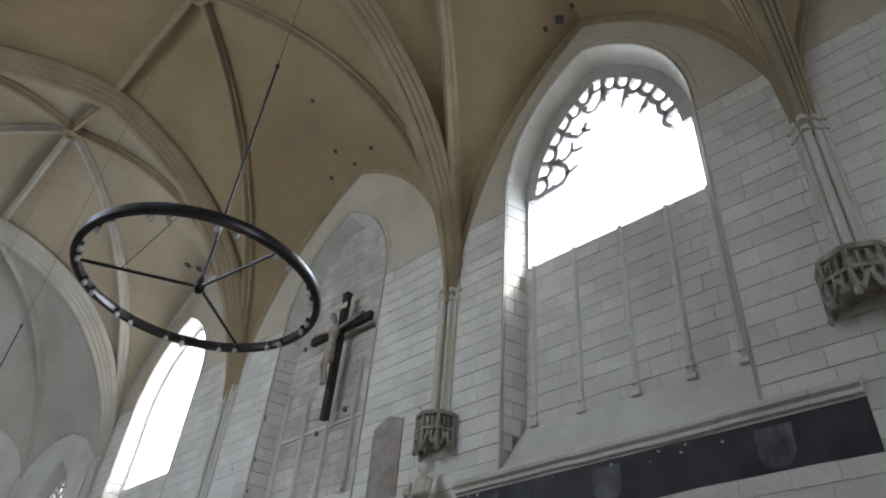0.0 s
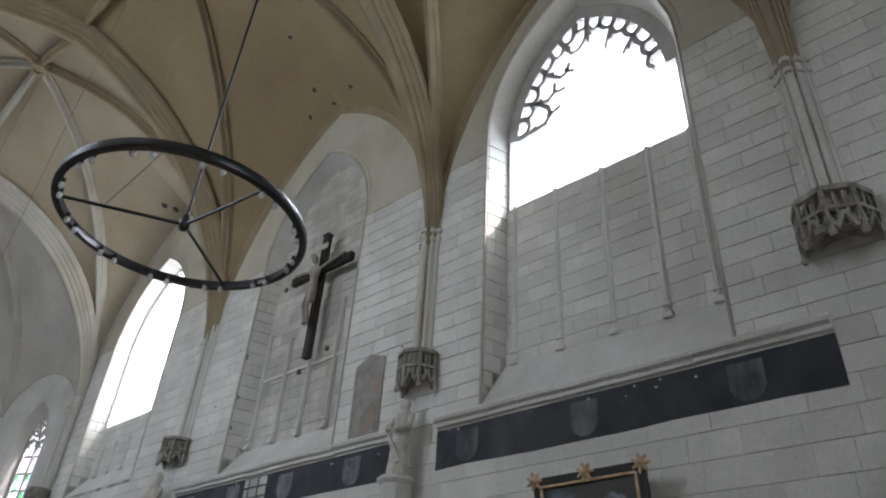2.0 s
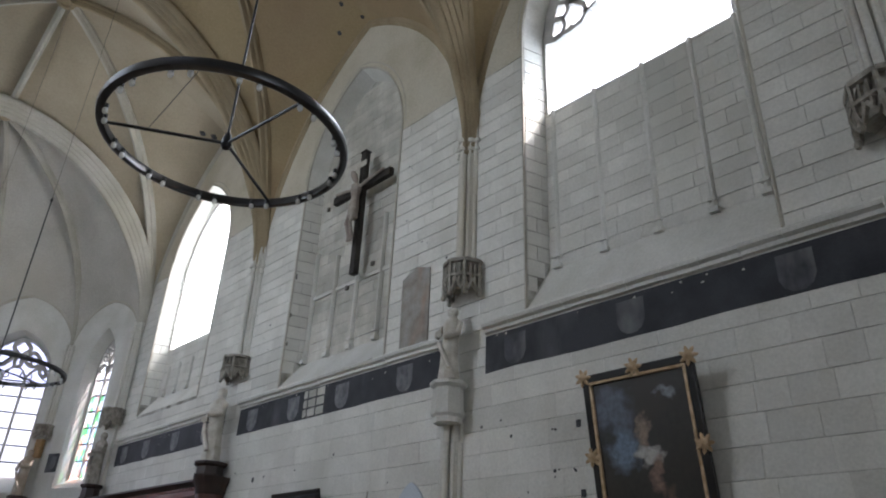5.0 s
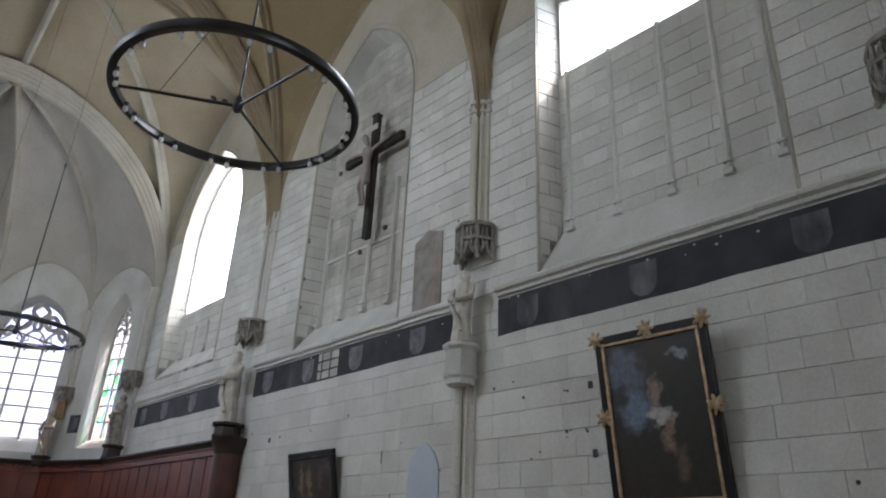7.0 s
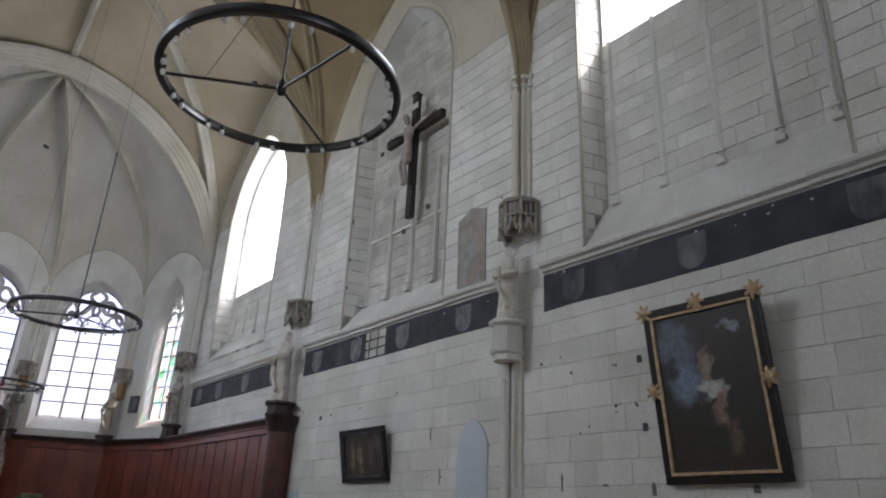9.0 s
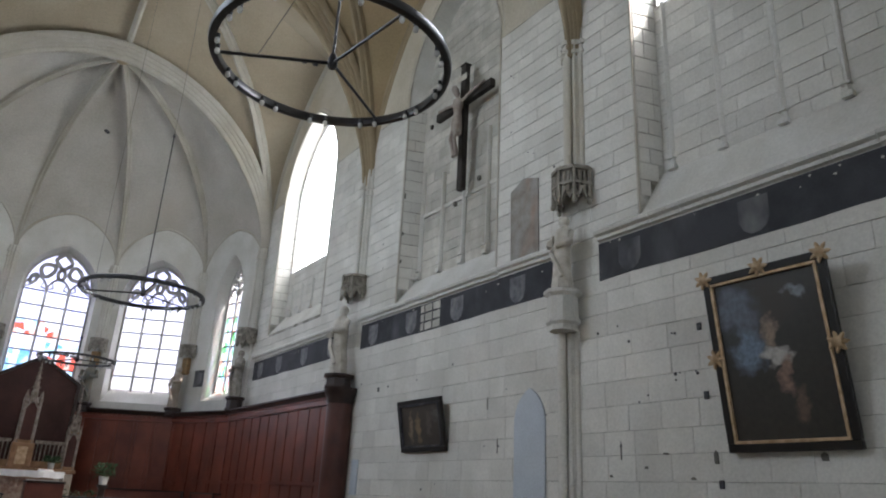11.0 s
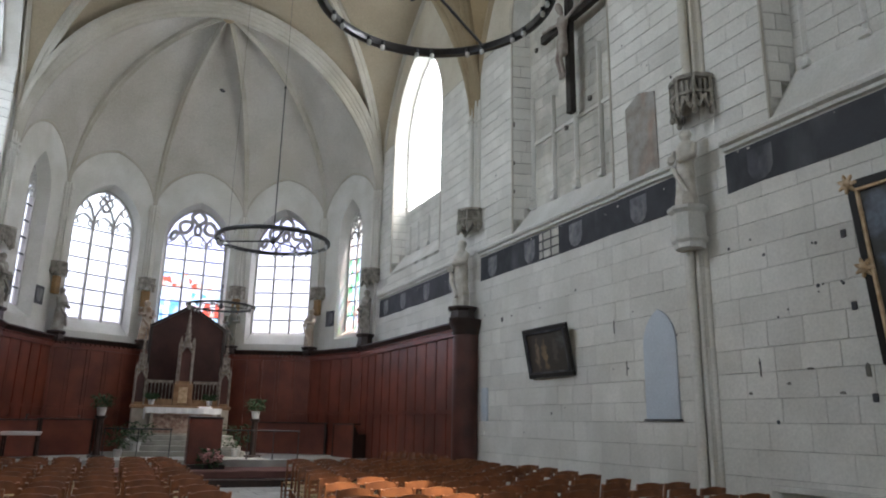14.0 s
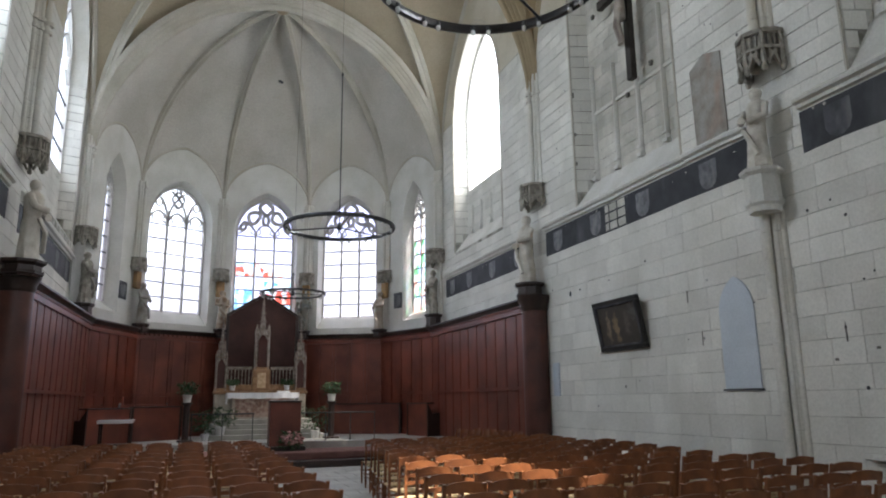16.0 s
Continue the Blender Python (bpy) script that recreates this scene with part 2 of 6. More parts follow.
def wall_mesh(to3, s0, s1, z0, z1, th, openings):
    """A wall of real thickness whose pointed openings go right through it."""
    mb, rv = MB(), MB()
    us = [math.sin(math.pi / 2 * q / 9) for q in range(-9, 10)]
    edge = s0

    def quad(a, b, c, d, into=None):
        (into or mb).add([a, b, c, d], [(0, 1, 2, 3)])

    def solid(a, b):
        mb.add([to3(s, z, d) for d in (0, th) for s, z in ((a, z0), (b, z0), (b, z1), (a, z1))],
               [(0, 1, 2, 3), (7, 6, 5, 4), (0, 4, 5, 1), (3, 2, 6, 7), (0, 3, 7, 4), (1, 5, 6, 2)])

    for o in sorted(openings, key=lambda w: w.c):
        lo, hi = o.c - o.hw, o.c + o.hw
        solid(edge, lo)
        for a, b in zip(us, us[1:]):
            fa, fb, ba, bb = o.at(a, False), o.at(b, False), o.at(a, True), o.at(b, True)
            quad(to3(fa[0], z0, 0), to3(fb[0], z0, 0), to3(fb[0], fb[1], 0), to3(fa[0], fa[1], 0))
            quad(to3(fa[0], fa[2], 0), to3(fb[0], fb[2], 0), to3(fb[0], z1, 0), to3(fa[0], z1, 0))
            quad(to3(ba[0], z0, th), to3(bb[0], z0, th), to3(bb[0], bb[1], th), to3(ba[0], ba[1], th))
            quad(to3(ba[0], ba[2], th), to3(bb[0], bb[2], th), to3(bb[0], z1, th), to3(ba[0], z1, th))
            quad(to3(fa[0], fa[1], 0), to3(fb[0], fb[1], 0), to3(bb[0], bb[1], th), to3(ba[0], ba[1], th), rv)
            quad(to3(fa[0], fa[2], 0), to3(fb[0], fb[2], 0), to3(bb[0], bb[2], th), to3(ba[0], ba[2], th), rv)
        for u in (-1.0, 1.0):
            fr, bk = o.at(u, False), o.at(u, True)
            quad(to3(fr[0], fr[1], 0), to3(fr[0], fr[2], 0), to3(bk[0], bk[2], th), to3(bk[0], bk[1], th), rv)
            quad(to3(fr[0], z0, th), to3(bk[0], z0, th), to3(bk[0], z1, th), to3(fr[0], z1, th))
        edge = hi
    solid(edge, s1)
    return mb, rv


def build_wall(name, label, to3, s0, s1, z0, z1, th, openings, mat):
    mb, rv = wall_mesh(to3, s0, s1, z0, z1, th, openings)
    ob = tagged(part(name, mb, mat), label, "wall", kind="structure")
    part("window_reveal", rv, PLAIN, ob, smooth=30)
    return ob


def right3(s, z, d):
    return Vector((XR + d, s, z))


def left3(s, z, d):
    return Vector((XL - d, s, z))


TH = 0.55
W1 = Opening(4.36, 1.94, 5.88, 11.35, 3.0, 0.17, 1.0)
W2 = Opening(11.56, 1.8, 5.88, 11.1, 2.75, 0.17, 0.78)
W3 = Opening(19.3, 1.9, 6.4, 10.8, 2.8, 0.17, 0.78)
# the first two LEFTS are out of view, added to steer light on the south wall
LEFTS = [Opening(-3.1, 1.9, 6.0, 10.9, 2.8, 0.17, 0.78), Opening(4.0, 1.9, 6.0, 10.9, 2.8, 0.17, 0.78), Opening(11.4, 1.9, 6.0, 10.9, 2.8, 0.17, 0.78), Opening(19.95, 2.0, 6.2, 10.9, 2.6, 0.17, 0.78)]
wall_south = build_wall("wall_south", "tall whitish limestone nave wall with pointed window recesses", right3, -14.0, 22.5, 0, 17.5, TH, [W1, W2, W3], MORTAR)
wall_north = build_wall("wall_north", "whitish limestone nave wall with tall windows", left3, -14.0, 22.5, 0, 17.5, TH, LEFTS, MORTAR)
# unseen window, added so that west-facing jambs and the apse get light
WEST = Opening(AX, 1.9, 6.4, 11.2, 3.0, 0.17, 0.5)


def west3(s, z, d):
    return Vector((s, -14.0 - d, z))


wall_west = build_wall("wall_west", "plain unseen limestone end wall of the nave with an added window", west3, XL - 0.6, XR + 0.6, 0, 17.5, TH, [WEST], PLAIN)
mb = MB()
mb.box(XL - 0.6, XR + 0.6, -14.6, 28, -0.3, 0)
floor = tagged(part("floor", mb, FLOOR), "worn pale stone floor of the nave", "floor", kind="structure")

# apse walls
apse_windows = []


def facet(i):
    a, b = Vector((*APSE[i], 0)), Vector((*APSE[i + 1], 0))
    d = (b - a).normalized()
    n = Vector((-d.y, d.x, 0))
    if n.dot(Vector((AX, 23, 0)) - a) > 0:
        n = -n
    return (lambda s, z, dep: a + d * s + n * dep + Vector((0, 0, z))), (b - a).length, n


for i in range(5):
    to3, length, outn = facet(i)
    if i in (1, 2, 3):
        o = Opening(length / 2, 1.18, 4.35, 8.0, 1.55, 0.13, 0.5)
    else:
        o = Opening(length * (0.52 if i == 4 else 0.48), 0.66, 4.5, 8.3, 1.35, 0.27, 0.4)
    apse_windows.append((to3, outn, o, i))
    build_wall("wall_apse", "pale stone apse wall pierced by a pointed window", to3, 0, length, 0, 12.0, 0.5, [o], PLAIN)


# ---- vault ----
def half_arch(p, q, n=14):
    """From the springing p up to the crown q, upright at the foot."""
    p, q = Vector(p), Vector(q)
    flat = Vector((q.x - p.x, q.y - p.y, 0))
    h, v = flat.length, q.z - p.z
    pts = []
    if v >= h:
        r = (v * v + h * h) / (2 * h)
        top = math.asin(min(v / r, 1.0))
        for k in range(n + 1):
            a = top * k / n
            pts.append(p + flat.normalized() * (r - r * math.cos(a)) + Vector((0, 0, r * math.sin(a))))
    else:
        for k in range(n + 1):
            a = math.pi / 2 * k / n
            pts.append(p + flat * (1 - math.cos(a)) + Vector((0, 0, v * math.sin(a))))
    return pts


def web(mb, one, two, bulge=0.0, m=8):
    """The cell between two curves that start at one springing."""
    n = len(one)
    vs = []
    for k in range(n):
        for j in range(m + 1):
            u = j / m
            p = one[k].lerp(two[k], u)
            p.z += bulge * 4 * u * (1 - u) * (k / (n - 1)) ** 1.5
            vs.append(p)
    fs = [(k * (m + 1) + j, k * (m + 1) + j + 1, (k + 1) * (m + 1) + j + 1, (k + 1) * (m + 1) + j) for k in range(n - 1) for j in range(m)]
    mb.add(vs, fs)


RIBS = []
ceiling, choir_ceiling, apse_ceiling = MB(), MB(), MB()
CROWN = {-14.0: 15.9, -6.6: 15.9, 0.98: 15.9, 7.6: 15.9, 15.2: 16.0, 22.5: 15.35}
for y0, y1 in zip(PIERS, PIERS[1:]):
    ym = (y0 + y1) / 2
    boss = Vector((AX, ym, 17.1 if y1 < 20 else 17.4))
    for x in (XL, XR):
        wallcrown = Vector((x, ym, 15.3))
        for y in (y0, y1):
            corner = Vector((x + ((0.12 if x < 0 else 0.02) if y == 22.5 else 0.0), y, SPRING))
            diag = half_arch(corner, boss)
            form = half_arch(corner, wallcrown)
            cross = half_arch(corner, (AX, y, CROWN[y]))
            cells = choir_ceiling if y1 > 20 else ceiling
            web(cells, form, diag, 0.25)
            web(cells, diag, cross, 0.25)
            RIBS.append(("diagonal", diag))
            RIBS.append(("wall", form))
            if y == y1:
                RIBS.append(("chancel" if y == 22.5 else "cross", cross))
    for y in (y0, y1):
        RIBS.append(("ridge", [Vector((AX, y, CROWN[y])).lerp(boss, q / 8) for q in range(9)]))
KEY = Vector((AX, 23.0, 15.35))
for i in range(5):
    a, b = Vector((*APSE[i], 8.9)), Vector((*APSE[i + 1], 8.9))
    crown = (a + b) / 2
    crown.z = 10.75 if i in (1, 2, 3) else 10.6
    for p in (a, b):
        web(apse_ceiling, half_arch(p, crown), half_arch(p, KEY), 1.5)
        RIBS.append(("apsewall", half_arch(p, crown)))
    if i:
        RIBS.append(("apse", half_arch(a, KEY)))
for x in (APSE[0][0], APSE[5][0]):
    p = Vector((x, 22.5, 8.9))
    web(apse_ceiling, half_arch(p, KEY), half_arch((p.x, 22.5, SPRING), (AX, 22.5, CROWN[22.5])), 0)
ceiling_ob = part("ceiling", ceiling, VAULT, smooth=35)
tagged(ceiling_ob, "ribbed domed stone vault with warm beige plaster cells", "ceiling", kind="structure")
tagged(part("ceiling_choir", choir_ceiling, CHOIR_VAULT, smooth=35), "ribbed stone vault before the apse, colour darkened against the window light", "ceiling", kind="structure")
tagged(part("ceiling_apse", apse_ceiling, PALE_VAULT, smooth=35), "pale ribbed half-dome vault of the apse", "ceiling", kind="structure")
SIZES = {"apsewall": (0.03, 0.035), "chancel": (0.40, 0.46), "diagonal": (0.13, 0.26), "wall": (0.09, 0.14), "cross": (0.36, 0.46), "ridge": (0.10, 0.18), "apse": (0.085, 0.17)}
for kind_, path in RIBS:
    w, d = SIZES[kind_]
    prof = [(-w, 0.06), (-w, -d * 0.35), (-w * 0.62, -d * 0.5), (-w * 0.62, -d * 0.72), (-w * 0.25, -d), (w * 0.25, -d), (w * 0.62, -d * 0.72), (w * 0.62, -d * 0.5), (w, -d * 0.35), (w, 0.06)]
    if kind_ in ("cross", "chancel"):
        half = [(1.0, 0.06), (1.0, -0.22), (0.9, -0.30), (0.8, -0.28), (0.74, -0.44), (0.66, -0.52), (0.56, -0.50), (0.5, -0.66), (0.42, -0.74), (0.30, -0.72), (0.26, -0.92), (0.14, -1.0)]
        half = [(w * a, d * b if b < 0 else b) for a, b in half]
        prof = [(-a, b) for a, b in half] + half[::-1]
    mb = MB()
    path = [Vector(p) for p in path]
    mb.sweep(path, prof, up=lambda p: (p - Vector((AX, p.y if abs(p.x - AX) > 0.5 else p.y, 4.0))) if kind_ not in ("wall", "apsewall") else Vector((0, 0, 1)) * 0.6 + (p - Vector((p.x, path[-1].y, 6.0))).normalized(),
             grow=None if kind_ == "ridge" else (lambda u: min(1.0, 0.42 + 1.5 * u)))
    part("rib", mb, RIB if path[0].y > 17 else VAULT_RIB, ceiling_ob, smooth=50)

for y0, y1 in zip(PIERS, PIERS[1:]):
    mb = MB().lathe([(0.30, 0.06), (0.30, -0.2), (0.24, -0.27), (0.25, -0.33), (0.12, -0.36), (0.10, -0.30)], 14, Matrix.Translation((AX, (y0 + y1) / 2, 17.1 if y1 < 20 else 17.4)), ring=None)
    part("vault_boss", mb, VAULT_RIB, ceiling_ob, "carved round stone boss", smooth=40)
part("vault_boss", MB().lathe([(0.2, 0.05), (0.2, -0.22), (0.1, -0.3)], 12, Matrix.Translation(KEY)), VAULT_RIB, ceiling_ob, "carved round stone boss", smooth=40)

# ---- window light ----
window_light(right3(W1.c, 11.7, 1.4), (-1, 0, 0), 4.2, 5.6, SKYLIGHT * 2.0)
window_light(right3(W3.c, 11.0, 1.4), (-1, 0, 0), 4.2, 6.4, SKYLIGHT * 2.0)
# lamp of the added west window, out of view
window_light(west3(WEST.c, 10.2, 1.2), (0, 1, 0), 4.0, 7.6, SKYLIGHT * 1.4)
for k, o in enumerate(LEFTS[2:]):
    window_light(left3(o.c, 10.4, 1.4), (1, 0, 0), 4.2, 8.0, SKYLIGHT * (2.0, 0.8)[k])
for to3, outn, o, i in apse_windows:
    window_light(to3(o.c, 7.0, 0.9), -outn, 2.0 * o.hw + 0.3, 5.8, SKYLIGHT * (0.6 if i in (1, 2, 3) else 0.15))


# ---- stone facing ----
def stone_verts(a0, a1, b0, b1, z0, z1, to3, proud, j=0.0035):
    """One ashlar: bottom edge a0..a1, top edge b0..b1, chamfered face."""
    c = j + 0.0035
    e, g = j * 0.45, j * 0.45 + 0.0025
    base = [(a0 + e, z0 + j), (a1 - e, z0 + j), (b1 - e, z1 - j), (b0 + e, z1 - j)]
    face = [(a0 + g, z0 + c), (a1 - g, z0 + c), (b1 - g, z1 - c), (b0 + g, z1 - c)]
    vs = [to3(p, q, 0.004) for p, q in base] + [to3(p, q, -proud + 0.005) for p, q in base] + [to3(p, q, -proud) for p, q in face]
    fs = [(8, 9, 10, 11)]
    for k in range(4):
        m = (k + 1) % 4
        fs += [(k, m, 4 + m, 4 + k), (4 + k, 4 + m, 8 + m, 8 + k)]
    return vs, fs


def courses(s0, s1, z0, z1, openings, rng, height=0.335, long=(0.38, 0.82)):
    """Lays the stones of a wall: (bottom a0, a1, top b0, b1, z0, z1) round the openings."""
    z = z0
    while z < z1 - 0.05:
        h = height * rng.uniform(0.93, 1.07) * (0.82 if z > 5.6 else 1.0)
        zt = min(z + h, z1)
        spans, lo, lot = [], s0, s0
        for o in sorted(openings, key=lambda w: w.c):
            if zt <= o.sill or z >= o.zs + o.rise - 0.02:
                continue
            wb = arch_half(z, o.hw, o.zs, o.rise) if z >= o.sill else o.hw
            wt = arch_half(zt, o.hw, o.zs, o.rise)
            wb, wt = wb or 0.0, wt or 0.0
            spans.append((lo, o.c - wb, lot, o.c - wt))
            lo, lot = o.c + wb, o.c + wt
        spans.append((lo, s1, lot, s1))
        for a, b, at, bt in spans:
            if b - a < 0.06 and bt - at < 0.06:
                continue
            cut = max(a, at)
            end = min(b, bt)
            marks, p = [], cut + rng.uniform(0.2, long[1])
            while p < end - 0.25:
                marks.append(p)
                p += rng.uniform(*long)
            left, leftt = a, at
            for q in marks:
                yield left, q, leftt, q, z, zt
                left = leftt = q
            yield left, b, leftt, bt, z, zt
        z = zt


def face_wall(owner, to3, s0, s1, z0, z1, openings, seed, picked=None, **kw):
    rng = random.Random(seed)
    rest, n = MB(), 0
    for a0, a1, b0, b1, za, zb in courses(s0, s1, z0, z1, openings, rng, **kw):
        proud = rng.uniform(0.010, 0.016)
        vs, fs = stone_verts(a0, a1, b0, b1, za, zb, to3, proud, 0.003 if za < 4.9 else 0.0055)
        if picked and n < 300 and picked(a0, a1, za, zb):
            part("stone", MB().add(vs, fs), STONE, owner)
            n += 1
        else:
            rest.add(vs, fs)
    return tagged(part("stone_facing", rest, STONE, owner), kind="stuff")


def plaster_wall(owner, to3, s0, s1, z0, z1, openings):
    """Smooth lime plaster over the upper wall, round the window heads."""
    mb = MB()
    n = round((z1 - z0) / 0.1)
    for k in range(n):
        za, zb = z0 + (z1 - z0) * k / n, z0 + (z1 - z0) * (k + 1) / n
        lo = [s0, s0]
        for o in sorted(openings, key=lambda w: w.c) + [None]:
            if o is None:
                hi, after = [s1, s1], None
            else:
                wa, wb = (arch_half(z, o.hw, o.zs, o.rise) for z in (za, zb))
                if wa is None:
                    continue
                wb = wb or 0.0
                hi, after = [o.c - wa, o.c - wb], [o.c + wa, o.c + wb]
            mb.add([to3(lo[0], za, -0.014), to3(hi[0], za, -0.014), to3(hi[1], zb, -0.014), to3(lo[1], zb, -0.014)], [(0, 1, 2, 3)])
            lo = after
    return part("upper_plaster", mb, WALL_PLASTER, owner)


face_wall(wall_north, left3, -14.0, 22.5, 0.0, 10.6, LEFTS, 5)
plaster_wall(wall_north, left3, -14.0, 22.5, 10.6, 16.4, LEFTS)
plaster_wall(wall_south, right3, -14.0, 22.5, 11.0, 16.4, [W1, W2, W3])

# jamb stones of the two near recesses
def jamb_facing(o, owner, seed, zmax, to3=right3):
    """Ashlar on the far cheek of a window recess."""
    rng = random.Random(seed)
    mb = MB()
    k = o.splay / TH
    sheet = MB().add([to3(o.c + o.hw - k * p - 0.002, q, p) for p, q in ((0.0, o.sill + 0.02), (TH, o.sill + o.lift + 0.02), (TH, zmax), (0.0, zmax))], [(0, 1, 2, 3)])
    part("jamb_mortar", sheet, MORTAR, owner)
    z = o.sill + 0.05
    while z < zmax:
        zt = min(z + 0.275 * rng.uniform(0.93, 1.07), zmax)
        cut = rng.choice((0.18, 0.3, TH)) if rng.random() < 0.75 else TH
        for d0, d1 in ((0.0, cut), (cut, TH)):
            room = max(0.0, (z - o.sill) / o.lift * TH)
            d1 = min(d1, room)
            if d1 - d0 < 0.05:
                continue
            vs, fs = stone_verts(d0, d1, d0, d1, z, zt, lambda p, q, dep, o=o, k=k: to3(o.c + o.hw - k * p + dep - 0.006, q, p + 0.003), 0.008, j=0.009)
            mb.add(vs, fs)
        z = zt
    return tagged(part("jamb_stone", mb, STONE, owner), kind="stuff")


for o, seed in ((W1, 21), (W2, 22), (W3, 23)):
    jamb_facing(o, wall_south, seed, o.zs)
for o, seed in ((LEFTS[2], 24), (LEFTS[3], 25)):
    jamb_facing(o, wall_north, seed, o.zs, left3)


# roll moulding round the recesses
for o in (W1, W2, W3):
    k = 0.02
    line = [right3(o.c + o.hw + k, o.sill, -0.012)] + [right3(o.c + u * (o.hw + k), arch_z(o.c + u * o.hw, o.c, o.hw, o.zs, o.rise) + k * (1 - abs(u)), -0.012) for u in [math.cos(math.pi * q / 28) for q in range(29)]] + [right3(o.c - o.hw - k, o.sill, -0.012)]
    part("arch_moulding", MB().tube(line, 0.028, 6), RIB, wall_south, smooth=60)
    line2 = [right3(p_.y + (0.10 if p_.y > o.c else -0.10) * (1 if abs(p_.y - o.c) > 0.05 else 0), p_.z + (0.1 if p_.z > o.zs else 0), -0.010) for p_ in line[1:-1]]
    part("hood_moulding", MB().tube(line2, 0.016, 5), RIB, wall_south, smooth=60)

# ---- blocked lower parts of the windows, with the stubs of old mullions ----
def blocking(o, d, top, stubs, seed, to3=right3, label="", stub_tops=None, stone=None, proud=0.05, parts=True):
    hw = o.hw - o.splay * d / TH
    owner = thing("wall_infill", label or "whitish masonry blocking a pointed window, with old mullion stubs", "wall", kind="structure")
    bottom = o.sill + o.lift * d / TH - 0.02
    outline = [(o.c - hw, bottom), (o.c + hw, bottom)]
    if top <= o.zs:
        outline += [(o.c + hw, top), (o.c - hw, top)]
    else:
        outline += [(o.c + u * hw, arch_z(o.c + u * hw, o.c, hw, o.zs, o.rise - 0.15)) for u in [math.cos(math.pi * q / 16) for q in range(17)]]
    part("backing", MB().prism(outline, to3, d + 0.012, d + 0.2), MORTAR, owner)
    rng = random.Random(seed)
    rest = MB()

    def lay(vs, fs):
        if parts:
            part("stone", MB().add(vs, fs), stone or STONE, owner)
        else:
            rest.add(vs, fs)

    inner = Opening(o.c, hw - 0.005, bottom, o.zs, o.rise - 0.15)
    z = bottom
    while z < top - 0.05:
        zt = min(z + 0.26 * rng.uniform(0.85, 1.15), top)
        wb, wt = arch_half(z, inner.hw, inner.zs, inner.rise), arch_half(zt, inner.hw, inner.zs, inner.rise)
        if wb is None or wt is None:
            break
        a, at = o.c - wb, o.c - wt
        p = max(a, at) + rng.uniform(0.2, 0.6)
        while p < o.c + min(wb, wt) - 0.2:
            vs, fs = stone_verts(a, p, at, p, z, zt, lambda s, q, dep: to3(s, q, d + dep), rng.uniform(0.002, 0.012))
            lay(vs, fs)
            a = at = p
            p += rng.uniform(0.35, 0.75)
        vs, fs = stone_verts(a, o.c + wb, at, o.c + wt, z, zt, lambda s, q, dep: to3(s, q, d + dep), rng.uniform(0.002, 0.012))
        lay(vs, fs)
        z = zt
    if not parts:
        tagged(part("stone_facing", rest, STONE, owner), kind="stuff")
    tops = stub_tops or [top] * len(stubs)
    for st, tp in zip(stubs, tops):
        mb = MB()
        w = 0.042
        prof = [(st - w, d), (st - w, d - proud * 0.4), (st - 0.012, d - proud), (st + 0.012, d - proud), (st + w, d - proud * 0.4), (st + w, d)]
        lowz = bottom + 0.02
        vs = [to3(a, lowz, b) for a, b in prof] + [to3(a, tp, b) for a, b in prof]
        mb.add(vs, [tuple(range(6)), tuple(range(11, 5, -1))] + [(q, q + 6, (q + 1) % 6 + 6, (q + 1) % 6) for q in range(6)])
        mb.prism([(st - 0.07, lowz - 0.03), (st + 0.07, lowz - 0.03), (st + 0.07, lowz + 0.05), (st - 0.07, lowz + 0.05)], to3, d - proud - 0.04, d)
        mb.prism([(st - 0.06, lowz + 0.16), (st + 0.06, lowz + 0.16), (st + 0.06, lowz + 0.20), (st - 0.06, lowz + 0.20)], to3, d - proud - 0.03, d)
        part("mullion_stub", mb, PLAIN, owner)
    return owner


blocking(W1, 0.42, 9.75, (5.98, 5.10, 4.18, 3.34, 2.62), 31, proud=0.05)
b2 = blocking(W2, 0.42, 13.5, (13.07, 12.22, 11.39, 10.55), 32, label="whitish masonry filling a whole pointed window behind the crucifix", stub_tops=(9.2, 8.9, 8.2, 9.4), stone=ROUGH_STONE, proud=0.09)
part("old_transom", MB().prism([(9.9, 7.98), (13.1, 7.98), (13.1, 8.06), (9.9, 8.06)], right3, 0.37, 0.42), PLAIN, b2)
blocking(W3, 0.42, 8.5, (20.6, 19.9, 19.1, 18.3), 33, stub_tops=(7.9, 7.9, 7.9, 7.9), parts=False)
# in the two unseen bays the blocking height only sets how much light enters
for k, o in enumerate(LEFTS):
    blocking(o, 0.42, (13.4, 10.2, 8.1, 8.1)[k], (), 34 + k, left3, parts=False)


# ---- glazing and tracery ----
PALE_BLUE, ROSE = glass("pale_blue_glass", (0.5, 0.75, 0.98)), glass("rose_glass", (0.95, 0.5, 0.42))
BLUE, RED, GOLD, GREEN, VIOLET = (glass(n_, c_) for n_, c_ in (("blue_glass", (0.16, 0.42, 0.85)), ("red_glass", (0.85, 0.12, 0.08)), ("gold_glass", (0.95, 0.6, 0.12)), ("green_glass", (0.15, 0.6, 0.25)), ("violet_glass", (0.70, 0.68, 0.95))))


